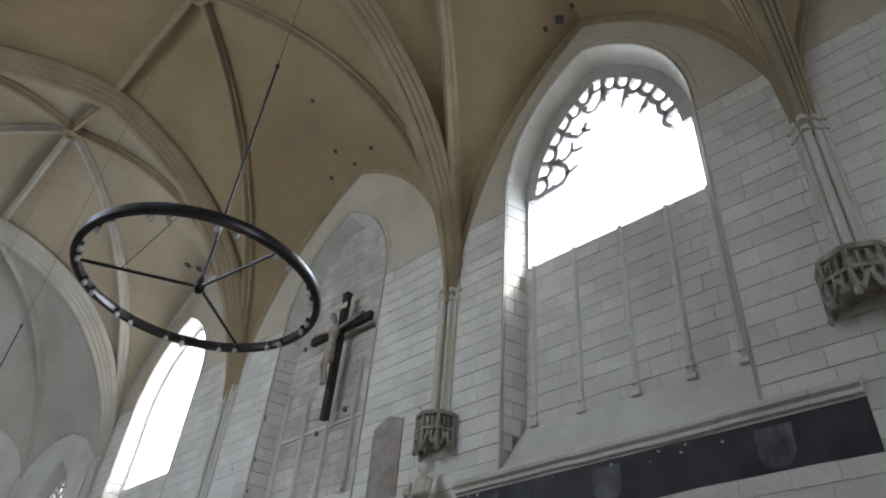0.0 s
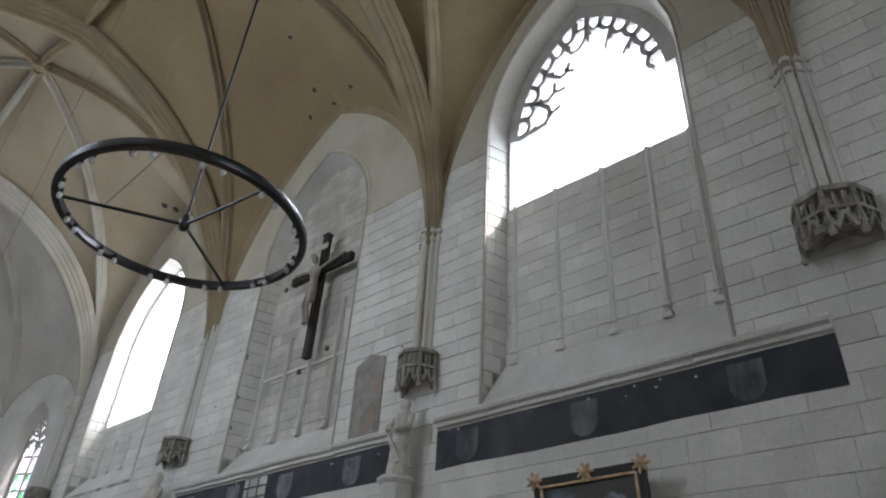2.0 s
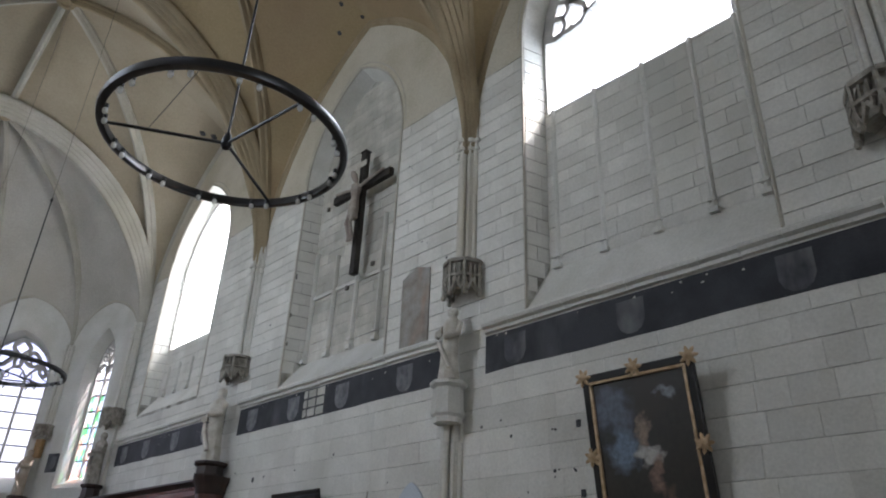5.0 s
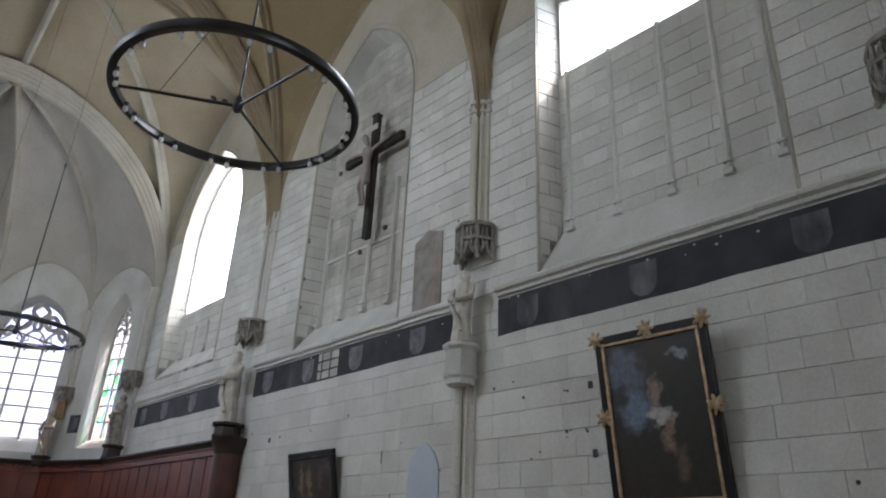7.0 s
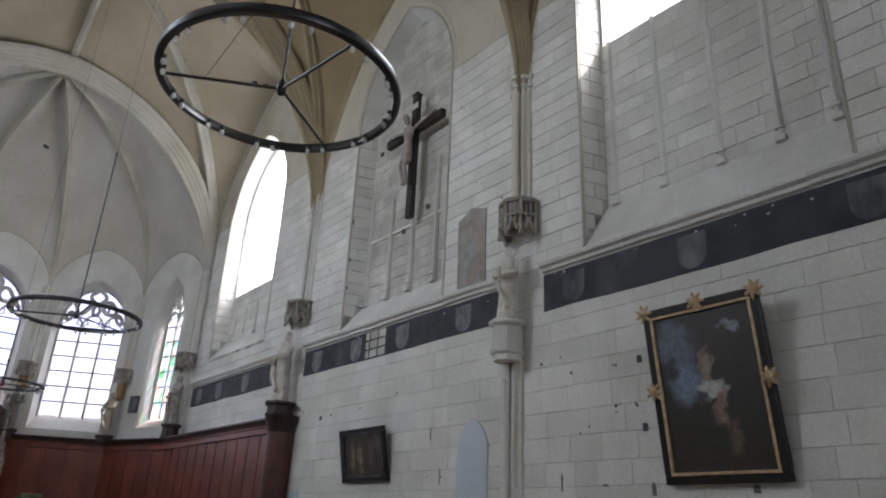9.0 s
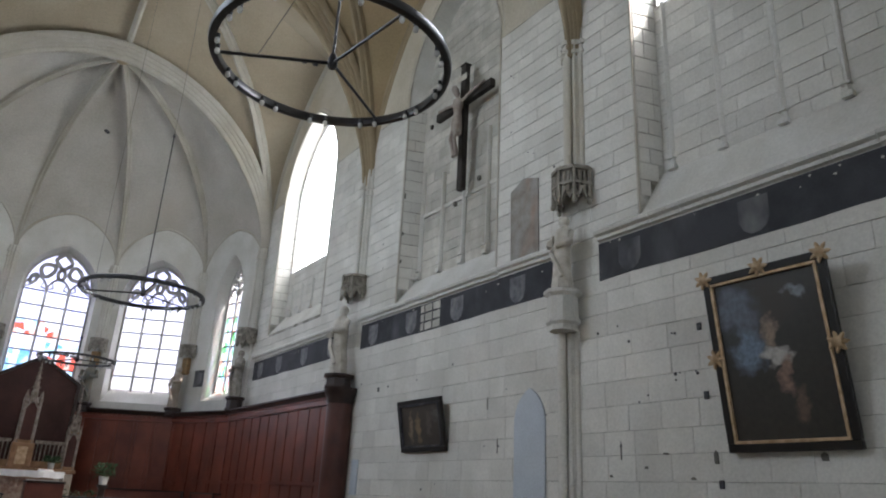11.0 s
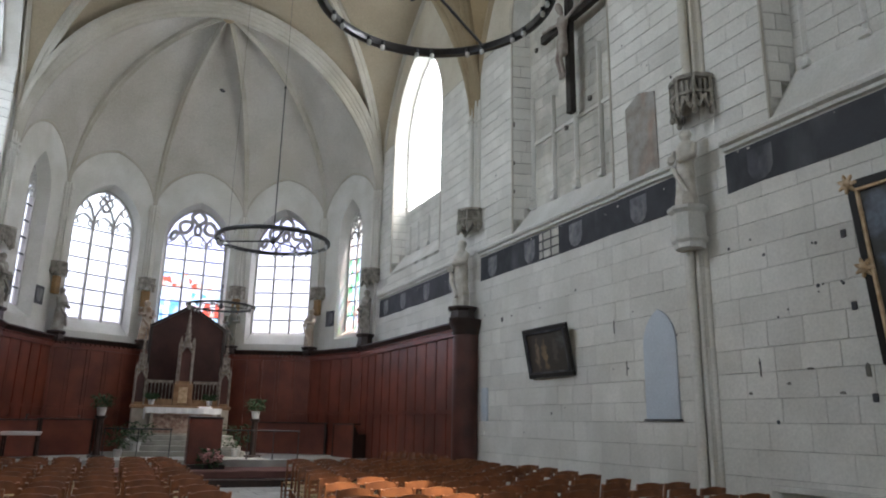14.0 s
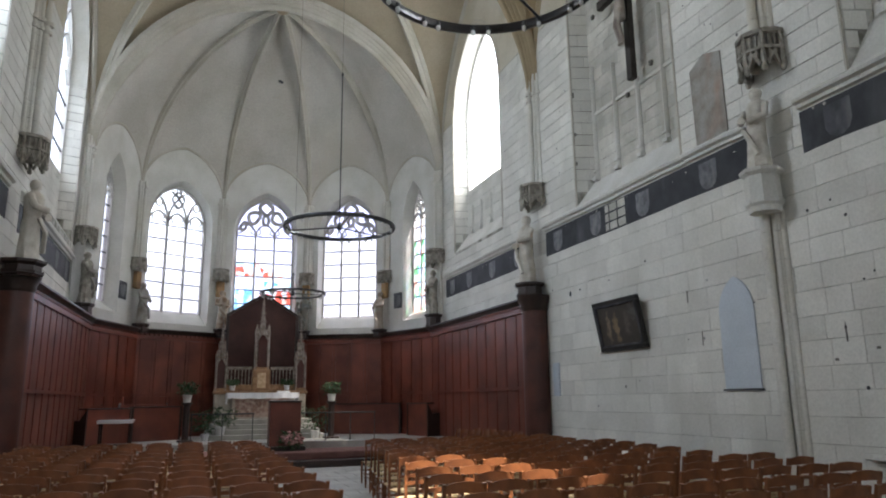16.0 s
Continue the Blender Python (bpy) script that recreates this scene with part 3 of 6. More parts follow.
def glazing(name, to3, o, d, z_low, lights, label, paint=None, broken=False, row=0.52, head=CLEAR, bare=False, plain=CLEAR, lobes=False, shade=False):
    """A pointed window: frame, mullions, bars, flowing tracery and every pane."""
    win = thing(name, label, "window", kind="structure")
    hw = o.hw - o.splay * d / TH - 0.02
    zs, rise = o.zs, o.rise - 0.2
    edge = [(o.c - hw, z_low)] + [(o.c - u * hw, arch_z(o.c - u * hw, o.c, hw, zs, rise)) for u in [math.cos(math.pi * q / 24) for q in range(25)]] + [(o.c + hw, z_low)]

    def bar(path, w, dep):
        out = to3(0, 0, -1) - to3(0, 0, 0)
        return MB().sweep([to3(p, q, d) for p, q in path], [(-w, -dep), (w, -dep), (w, dep), (-w, dep)], up=out)

    part("frame", bar(edge, 0.035, 0.06), TRACERY, win)
    pitch = 2 * hw / lights
    trac_z = zs - 0.1
    marks = [o.c - hw + pitch * k for k in range(1, lights)]
    if not broken:
        for m in marks:
            part("mullion", bar([(m, z_low), (m, trac_z + 0.12)], 0.033, 0.055), TRACERY, win)
        z = z_low + row
        rows = [z_low]
        while z < trac_z:
            for k in range(lights):
                a = o.c - hw + pitch * k
                part("saddle_bar", bar([(a + 0.02, z), (a + pitch - 0.02, z)], 0.021, 0.02), LEAD, win)
            rows.append(z)
            z += row
        rows.append(trac_z)
        for k in range(lights):
            a = o.c - hw + pitch * k
            for r, (za, zb) in enumerate(zip(rows, rows[1:])):
                nc, nr = (1, 1) if paint is None else (4, 3)
                jit = random.Random(k * 100 + r)
                node = {}
                for q in range(nc + 1):
                    for w_ in range(nr + 1):
                        inner_ = 0 < q < nc and 0 < w_ < nr
                        node[q, w_] = (a + pitch * (q + (jit.uniform(-0.42, 0.42) if inner_ else 0)) / nc, za + (zb - za) * (w_ + (jit.uniform(-0.4, 0.4) if inner_ else 0)) / nr)
                for q in range(nc):
                    for w_ in range(nr):
                        ring_ = [node[q, w_], node[q + 1, w_], node[q + 1, w_ + 1], node[q, w_ + 1]]
                        mx_, mz_ = sum(e_[0] for e_ in ring_) / 4, sum(e_[1] for e_ in ring_) / 4
                        g = plain if paint is None else paint((mx_ - o.c) / hw, (mz_ - z_low) / (trac_z - z_low))
                        ob = part("pane", MB().add([to3(e_[0], e_[1], d) for e_ in ring_], [(0, 1, 2, 3)]), g, win)
                        ob.visible_shadow = shade or plain is MILKY
        # cusped light heads
        if bare:
            part("tracery_bar", bar([(o.c + 0.35, z_low), (o.c + 0.37, zs - 0.6), (o.c + 0.15, zs + 0.5), (o.c - 0.35, zs + 1.3)], 0.02, 0.04), TRACERY, win)
        for k in range(0 if bare else lights):
            c = o.c - hw + pitch * (k + 0.5)
            r = pitch / 2
            pts = [(c - r * u, arch_z(c - r * u, c, r, trac_z, r * 1.35)) for u in [math.cos(math.pi * q / 12) for q in range(13)]]
            part("light_head", bar(pts, 0.03, 0.05), TRACERY, win)
            for sgn in (-1, 1):
                part("cusp", bar([(c + sgn * r * 0.97, trac_z + 0.05), (c + sgn * r * 0.45, trac_z + r * 0.35), (c + sgn * r * 0.62, trac_z + r * 0.85)], 0.02, 0.04), TRACERY, win)
        # curving bars above the lights
        top = zs + rise
        big_r = (rise * rise + hw * hw) / (2 * hw)
        if lobes:
            def foil(cx, cz, rx, rz, turn, petals, w_):
                pts = []
                for q in range(25):
                    t = 2 * math.pi * q / 24
                    g = 1 - 0.16 * (0.5 + 0.5 * math.cos(petals * t))
                    ex, ez = rx * g * math.cos(t), rz * g * math.sin(t)
                    pts.append((cx + ex * math.cos(turn) - ez * math.sin(turn), cz + ex * math.sin(turn) + ez * math.cos(turn)))
                part("tracery_ring", bar(pts, w_, 0.05), TRACERY, win)

            foil(o.c, zs + rise * 0.76, hw * 0.23, hw * 0.25, math.pi / 4, 4, 0.066)
            for sgn in (-1, 1):
                foil(o.c + sgn * hw * 0.42, zs + rise * 0.47, hw * 0.20, hw * 0.25, sgn * 0.6, 3, 0.064)
                foil(o.c + sgn * hw * 0.77, zs + rise * 0.20, hw * 0.10, hw * 0.16, sgn * 0.4, 2, 0.055)
            foil(o.c, zs + rise * 0.40, hw * 0.12, hw * 0.17, 0.0, 2, 0.056)
        for m in () if lobes else marks:
            for sgn in (-1, 1):
                pts = []
                for q in range(15):
                    z = trac_z + 0.1 + (top - trac_z - 0.1) * q / 14
                    up = min(max(z - zs, 0.0), big_r)
                    p = m + sgn * (big_r - math.sqrt(big_r * big_r - up * up))
                    if abs(p - o.c) < hw and z < arch_z(p, o.c, hw, zs, rise):
                        pts.append((p, z))
                if len(pts) > 2:
                    part("tracery_bar", bar(pts, 0.03, 0.05), TRACERY, win)
        for m in () if lobes else [o.c - hw + pitch * (k + 0.5) for k in range(lights)]:
            for dz, pr in ((pitch * 1.15, pitch * 0.17), (pitch * 1.75, pitch * 0.14)):
                z = trac_z + dz
                if z + pr < arch_z(m, o.c, hw, zs, rise) - 0.03:
                    pts = [(m + pr * math.cos(2 * math.pi * q / 12), z + pr * 1.35 * math.sin(2 * math.pi * q / 12)) for q in range(13)]
                    part("tracery_ring", bar(pts, 0.02, 0.045), TRACERY, win)
        for px_, pz, pr in () if bare or lobes else ((o.c, zs + rise * 0.66, hw * 0.2),):
            pts = [(px_ + pr * math.cos(2 * math.pi * q / 16) * (1 + 0.12 * math.cos(8 * math.pi * q / 16)), pz + pr * math.sin(2 * math.pi * q / 16) * (1.2 + 0.12 * math.cos(8 * math.pi * q / 16))) for q in range(17)]
            part("tracery_ring", bar(pts, 0.026, 0.05), TRACERY, win)
    else:
        # what is left of the tracery: a rim, a row of cells under it, and broken lobes
        def along(f, inset):
            """A place on the arch line drawn inwards; f runs from one springing to the other."""
            k = hw - inset
            p = o.c + math.cos(math.pi * f) * k
            return p, arch_z(p, o.c, k, zs - 0.1, rise - inset * 1.15)

        fs_ = [0.02 + 0.96 * q / 40 for q in range(41)]
        part("tracery_rim", bar([along(f, 0.09) for f in fs_], 0.12, 0.07), TRACERY, win)
        bit = random.Random(41)
        nodes = [0.03 + 0.94 * q / 15 for q in range(16)]
        for a, b in zip(nodes, nodes[1:]):
            sag = bit.uniform(-0.03, 0.06)
            mid = (a + b) / 2
            pts = [along(a, 0.40), along(a * 0.7 + b * 0.3, 0.45 + sag), along(mid, 0.47 + sag), along(a * 0.3 + b * 0.7, 0.45 + sag), along(b, 0.40)]
            part("tracery_bar", bar(pts, bit.uniform(0.04, 0.055), 0.06), TRACERY, win)
            part("tracery_bar", bar([along(a, 0.12), along(a + bit.uniform(-0.008, 0.008), 0.27), along(a, 0.42)], bit.uniform(0.05, 0.075), 0.06), TRACERY, win)
            if bit.random() < 0.6:
                part("cusp", bar([along(mid, 0.12), along(mid + bit.uniform(-0.006, 0.006), 0.22)], 0.04, 0.05), TRACERY, win)
        for q in range(0, 14, 2):
            a, b = nodes[q], nodes[q + 2]
            mid = (a + b) / 2
            drop_ = bit.uniform(0.85, 1.0)
            whole = [along(a, 0.42), along(a * 0.95 + mid * 0.05, 0.62), along(a * 0.7 + mid * 0.3, drop_ - 0.1), along(mid, drop_), along(b * 0.7 + mid * 0.3, drop_ - 0.1), along(b * 0.95 + mid * 0.05, 0.62), along(b, 0.42)]
            if q < 8:
                part("tracery_lobe", bar(whole if bit.random() < 0.75 else whole[:5], bit.uniform(0.036, 0.05), 0.055), TRACERY, win)
            else:
                part("tracery_lobe", bar(whole[:3], 0.03, 0.055), TRACERY, win)
            part("cusp", bar([along(a, 0.45), along(a + 0.01, 0.58), along(a + 0.022, 0.64)], 0.045, 0.05), TRACERY, win)
        for q in (1, 3, 5):
            a = nodes[q]
            part("tracery_bar", bar([along(a, 0.86), along(a + 0.012, 1.02), along(a + 0.045, 1.16)], 0.035, 0.055), TRACERY, win)
        for k in range(lights):
            a = o.c - hw + pitch * k
            ob = part("pane", MB().add([to3(a, z_low, d + 0.02), to3(a + pitch, z_low, d + 0.02), to3(a + pitch, trac_z, d + 0.02), to3(a, trac_z, d + 0.02)], [(0, 1, 2, 3)]), CLEAR, win)
            ob.visible_shadow = False
    hp = [(p, q) for p, q in edge if q >= trac_z]
    hp = [(o.c - hw, trac_z)] + hp + [(o.c + hw, trac_z)]
    ob = part("head_pane", MB().add([to3(p, q, d + 0.02) for p, q in hp], [tuple(range(len(hp)))]), head, win)
    ob.visible_shadow = shade or head is MILKY
    return win


glass_rng = random.Random(77)


def saints(u, v):
    """Pale panes with a blue robe and sweeps of red."""
    r = glass_rng.random()
    if u < -0.25 and 0.04 < v < 0.34 and r < 0.8:
        return BLUE if r < 0.4 else PALE_BLUE
    if u > -0.4 and abs(v - 0.17 - 0.08 * u) < 0.10 and r < 0.85:
        return (RED, ROSE, OLD_GLASS, RED)[int(r * 4.7) % 4]
    if abs(v - 0.56) < 0.05 and u < 0.25 and r < 0.6:
        return ROSE if r < 0.3 else RED
    if v < 0.8 and r < 0.28:
        return (BLUE, PALE_BLUE, PALE_BLUE, ROSE, VIOLET, VIOLET)[int(r * 21.4) % 6]
    return OLD_GLASS if r > 0.4 else VIOLET


def strip(u, v):
    r = glass_rng.random()
    return (GREEN, VIOLET, PALE_BLUE, OLD_GLASS, OLD_GLASS, ROSE)[int(r * 6)] if v < 0.8 else OLD_GLASS


glazing("window_1", right3, W1, 0.48, 9.75, 4, "half-blocked pointed window with broken flamboyant tracery, glaring daylight", broken=True)
glazing("window_2", right3, W3, 0.48, 8.5, 1, "tall half-blocked pointed window, glaring white daylight", row=2.6, bare=True, plain=MILKY, head=MILKY)
# the first of these is unseen, added to let in some light
for k, o in enumerate(LEFTS[1:]):
    glazing(f"window_{4 + k}", left3, o, 0.48, 8.1 if k else 10.2, 2, "tall pointed leaded window, bright daylight", row=0.7)
# glazing of the added, unseen west window
glazing("window_3", west3, WEST, 0.48, 6.9, 3, "unseen three-light pointed window added to the end wall for light", row=0.7)
for to3, outn, o, i in apse_windows:
    big = i in (1, 2, 3)
    label = {1: "three-light pointed window with clear leaded panes", 2: "three-light pointed window with red and blue stained glass",
             3: "three-light pointed window with clear leaded panes and tracery"}.get(i, "narrow pointed window with stained glass strip" if i == 4 else "narrow pointed window with clear leaded panes")
    glazing(f"window_{7 + i}", to3, o, 0.40, o.sill + o.lift * 0.8 + 0.02, 3 if big else 2, label, paint=saints if i == 2 else (strip if i == 4 else None), head=VIOLET if i in (2, 3) else CLEAR, lobes=i in (2, 3), plain=OLD_GLASS, shade=i == 4)


# ---- piers, canopies, statues ----
def round_shaft(mb, x, y, r, z0, z1, n=10):
    mb.lathe([(r, z0), (r, z1)], n, Matrix.Translation((x, y, 0)))


def pier(x, y, out, foot, top, ring_z, corbel_z, label, low=True, shift=0.0, size=0.82):
    """Clustered wall shafts; out: unit vector into the room."""
    out = Vector((*out, 0)).normalized()
    side = Vector((-out.y, out.x, 0))
    ob = thing("wall_pier", label, "pier", "wall piers", pose(x, y, 0), kind="structure")

    def cluster(z0, z1, grow=1.0, shift=0.0):
        mb = MB()
        grow *= size
        for o_, s_, r in ((0.24, 0.0, 0.095), (0.15, 0.17, 0.065), (0.15, -0.17, 0.065), (0.04, 0.3, 0.06), (0.04, -0.3, 0.06)):
            p = out * o_ * grow + side * (s_ * grow + shift)
            round_shaft(mb, p.x, p.y, r * grow, z0, z1)
        p = [out * 0.14 * grow + side * (0.24 * grow + shift), out * 0.14 * grow + side * (shift - 0.24 * grow), out * -0.05 + side * (shift - 0.36 * grow), out * -0.05 + side * (shift + 0.36 * grow)]
        mb.add([Vector((q.x, q.y, z)) for z in (z0, z1) for q in p], [(0, 1, 2, 3), (7, 6, 5, 4)] + [(q, (q + 1) % 4, (q + 1) % 4 + 4, q + 4) for q in range(4)])
        return mb

    z = corbel_z
    k = 0
    while z < ring_z - 0.05:
        zt = min(z + 0.36, ring_z)
        part("drum", cluster(z + 0.003, zt - 0.003), SHAFT, ob, smooth=40)
        z = zt
    mb = MB()
    for z0, z1, g in ((ring_z - 0.02, ring_z + 0.05, 1.18), (ring_z + 0.05, ring_z + 0.16, 1.02), (ring_z + 0.16, ring_z + 0.24, 1.25)):
        c = cluster(z0, z1, g)
        mb.add(c.v, c.f)
    part("capital_ring", mb, SHAFT, ob, smooth=40)
    part("upper_shafts", cluster(ring_z + 0.2, top), SHAFT, ob, smooth=40)
    if low:
        z = 0.0
        while z < foot - 0.05:
            zt = min(z + 0.40, foot)
            part("drum", cluster(z + 0.003, zt - 0.003, 0.66 / size if shift else 0.85, shift), SHAFT, ob, smooth=40)
            z = zt
        c = cluster(0, 0.35, 0.84 if shift else 1.2, shift)
        part("base", c, SHAFT, ob, smooth=40)
    return ob


def canopy(x, y, out, z0, z1, size, label):
    """A carved statue canopy: little gabled arches round an eight-sided drum."""
    ob = thing("statue_canopy", label, "canopy", "statue canopies", look_out(x, y, out, z0))
    h = z1 - z0
    body = MB()
    body.lathe([(size * 0.35, h * 0.42), (size * 0.62, h * 0.30), (size * 0.66, h * 0.5), (size * 0.66, h)], 8, Matrix.Translation((0, size * 0.2, 0)))
    part("drum", body, CARVED, ob)
    for k in range(-2, 5):
        a = math.pi / 4 * k + math.pi / 8
        dx, dy = math.cos(a), math.sin(a)
        if dy < -0.5:
            continue
        m = Matrix.Translation((dx * size * 0.78, size * 0.2 + dy * size * 0.78, 0)) @ Matrix.Rotation(a - math.pi / 2, 4, "Z")
        w = size * 0.31
        arch = part("gabled_arch", MB().box(-w, w, -0.035, 0.035, h * 0.9, h, m), CARVED, ob)
        for sx in (-w, -w * 0.33, w * 0.33, w):
            part("colonnette", MB().box(sx - 0.015, sx + 0.015, -0.025, 0.025, h * 0.36, h * (0.98 if abs(sx) > w * 0.5 else 0.86), m), CARVED, arch)
        part("tracery_bar", MB().box(-w, w, -0.035, 0.035, h * 0.52, h * 0.59, m), CARVED, arch)
        for sx in (-1, 1):
            part("arch_rake", MB().sweep([m @ Vector((sx * w, 0, h * 0.36)), m @ Vector((sx * w * 0.6, 0.01, h * 0.16)), m @ Vector((0, 0.03, h * 0.44))], [(-0.025, -0.025), (0.025, -0.025), (0.025, 0.025), (-0.025, 0.025)]), CARVED, arch)
        part("pendant", MB().lathe([(0.03, h * 0.02), (0.05, h * 0.09), (0.03, h * 0.18), (0.04, h * 0.36)], 6, m @ Matrix.Translation((w, 0, 0))), CARVED, arch)
    return ob


def look_out(x, y, out, z=0.0):
    """A pose whose +y points out of the wall."""
    return Matrix.Translation((x, y, z)) @ Matrix.Rotation(math.atan2(out[1], out[0]) - math.pi / 2, 4, "Z")


def statue(x, y, out, z0, height, seed, label, mat=None):
    """A plain robed form in one mesh."""
    rng = random.Random(seed)
    k = height
    ph = rng.uniform(0, 6)
    folds = rng.choice((7, 8, 9))

    def ring(a, r, z):
        f = 1 + 0.15 * math.sin(folds * a + ph + z * 3) * max(0.0, 1 - z / (0.75 * k)) + 0.05 * math.sin(3 * a + z * 9)
        lean = 0.025 * k * math.sin(z / k * 4 + ph)
        return (r * f * math.cos(a) * 0.95 + lean, r * f * math.sin(a) * 0.78, z)

    mb = MB()
    prof = [(0.145, 0.0), (0.15, 0.03), (0.135, 0.2), (0.125, 0.4), (0.12, 0.55), (0.135, 0.68), (0.145, 0.76), (0.11, 0.82), (0.065, 0.845), (0.06, 0.87), (0.082, 0.90), (0.088, 0.94), (0.07, 0.98), (0.02, 1.0)]
    mb.lathe([(r * k, z * k) for r, z in prof], 20, ring=ring)
    side = rng.choice((-1, 1))
    mb.tube([Vector((side * 0.16, 0.0, 0.76)) * k, Vector((side * 0.20, 0.06, 0.62)) * k, Vector((side * 0.07, 0.17, 0.60)) * k], 0.045 * k, 8)
    mb.tube([Vector((-side * 0.16, 0.0, 0.76)) * k, Vector((-side * 0.19, 0.05, 0.60)) * k, Vector((-side * 0.04, 0.17, 0.54)) * k], 0.045 * k, 8)
    mb.tube([Vector((0.13, 0.10, 0.5)) * k, Vector((0.0, 0.16, 0.35)) * k, Vector((-0.10, 0.13, 0.12)) * k], 0.03 * k, 6)
    ob = part("statue", mb, mat or STATUE, smooth=60)
    ob.matrix_basis = look_out(x, y, out, z0)
    return tagged(ob, label, "statue", "statues on the piers")


def pedestal(x, y, out, z_low, z_top, r, label, mat=None):
    ob = thing("statue_pedestal", label, "pedestal", "statue pedestals", look_out(x, y, out))
    h = z_top - z_low
    mt = mat or PLAIN
    part("corbel", MB().lathe([(r * 0.84, z_low - h * 0.3), (r * 0.88, z_low - h * 0.14), (r * 1.04, z_low - 0.03), (r * 1.06, z_low + 0.03)], 8), mt, ob)
    part("block", MB().lathe([(r * 0.95, z_low + 0.03), (r * 0.92, z_top - 0.12)], 8), mt, ob)
    part("cap", MB().lathe([(r * 0.95, z_top - 0.12), (r * 1.15, z_top - 0.07), (r * 1.15, z_top - 0.02), (r * 0.9, z_top)], 8), mt, ob)
    return ob


IN_R, IN_L = (-1, 0), (1, 0)
pier(XR, 7.65, IN_R, 4.3, 9.9, 9.38, 6.95, "clustered limestone wall shafts stained with damp", shift=-0.2, size=0.66)
pier(XR, 15.2, IN_R, 4.2, 9.9, 9.15, 6.85, "clustered limestone wall shafts above a statue", low=False, size=0.66)
pier(XR, 0.98, IN_R, 4.3, 9.9, 9.38, 6.95, "clustered limestone wall shafts above a carved corbel", size=0.6)
pier(XR - 0.1, 22.5, IN_R, 4.2, 9.6, 9.05, 6.7, "slim limestone shafts beside the apse", low=False, size=0.65)
pier(XL, 15.2, IN_L, 4.2, 9.9, 9.15, 6.85, "clustered limestone wall shafts, brown with damp", low=False)
pier(XL, 7.6, IN_L, 4.3, 9.9, 9.38, 6.95, "clustered limestone wall shafts")
pier(XL + 0.1, 22.5, IN_L, 4.2, 9.6, 9.05, 6.7, "slim limestone shafts beside the apse", low=False, size=0.65)
canopy(XR - 0.02, 7.6, IN_R, 6.31, 7.0, 0.41, "weathered carved stone canopy over a statue")
canopy(XR - 0.05, 15.2, IN_R, 6.28, 6.9, 0.42, "weathered carved stone canopy over a statue")
canopy(XR - 0.05, 0.98, IN_R, 6.44, 7.12, 0.50, "eroded grey carved stone canopy")
canopy(XL + 0.05, 15.2, IN_L, 6.2, 6.85, 0.42, "weathered carved stone canopy over a statue")
canopy(XR - 0.2, 22.45, IN_R, 6.15, 6.75, 0.38, "small carved stone canopy over a statue")
canopy(XL + 0.2, 22.45, IN_L, 6.15, 6.75, 0.38, "small carved stone canopy over a statue")
pedestal(XR - 0.24, 7.75, IN_R, 4.42, 4.93, 0.265, "plain eight-sided limestone pedestal on a wall shaft")
statue(XR - 0.31, 7.66, IN_R, 4.93, 1.22, 1, "weathered white stone statue of a robed figure")
pedestal(XR - 0.36, 15.2, IN_R, 4.10, 4.42, 0.33, "dark-moulded pedestal cap above panelling", WOOD_DARK)
statue(XR - 0.40, 15.2, IN_R, 4.42, 1.68, 2, "white stone statue of a robed figure on panelling")
pedestal(XR - 0.4, 22.35, IN_R, 4.10, 4.5, 0.28, "dark moulded pedestal at the apse corner", WOOD_DARK)
statue(XR - 0.42, 22.35, IN_R, 4.5, 1.5, 3, "grey and ochre painted stone statue of a robed figure", CARVED)
pedestal(XL + 0.36, 14.75, IN_L, 4.05, 4.3, 0.36, "dark moulded pedestal cap above panelling", WOOD_DARK)
statue(XL + 0.42, 14.8, IN_L, 4.3, 1.6, 4, "white stone statue of a robed figure with raised arm")
pedestal(XL + 0.4, 22.35, IN_L, 4.10, 4.5, 0.28, "dark moulded pedestal at the apse corner", WOOD_DARK)
statue(XL + 0.42, 22.35, IN_L, 4.5, 1.5, 5, "dark and ochre painted statue of a robed figure", CARVED)
STATUE_PAINTS = [material(n_, a_, 0.8, b_, 4, 45, 0.3) for n_, a_, b_ in (("grey_statue", (0.42, 0.40, 0.36), (0.26, 0.23, 0.2)), ("ochre_statue", (0.50, 0.44, 0.36), (0.22, 0.13, 0.07)),
                                                                       ("dark_statue", (0.13, 0.14, 0.125), (0.2, 0.17, 0.12)), ("beige_statue", (0.46, 0.41, 0.34), (0.32, 0.26, 0.2)))]
OCHRE = material("ochre_paint", (0.34, 0.21, 0.09), 0.8, (0.25, 0.16, 0.08), 6, 40, 0.2)
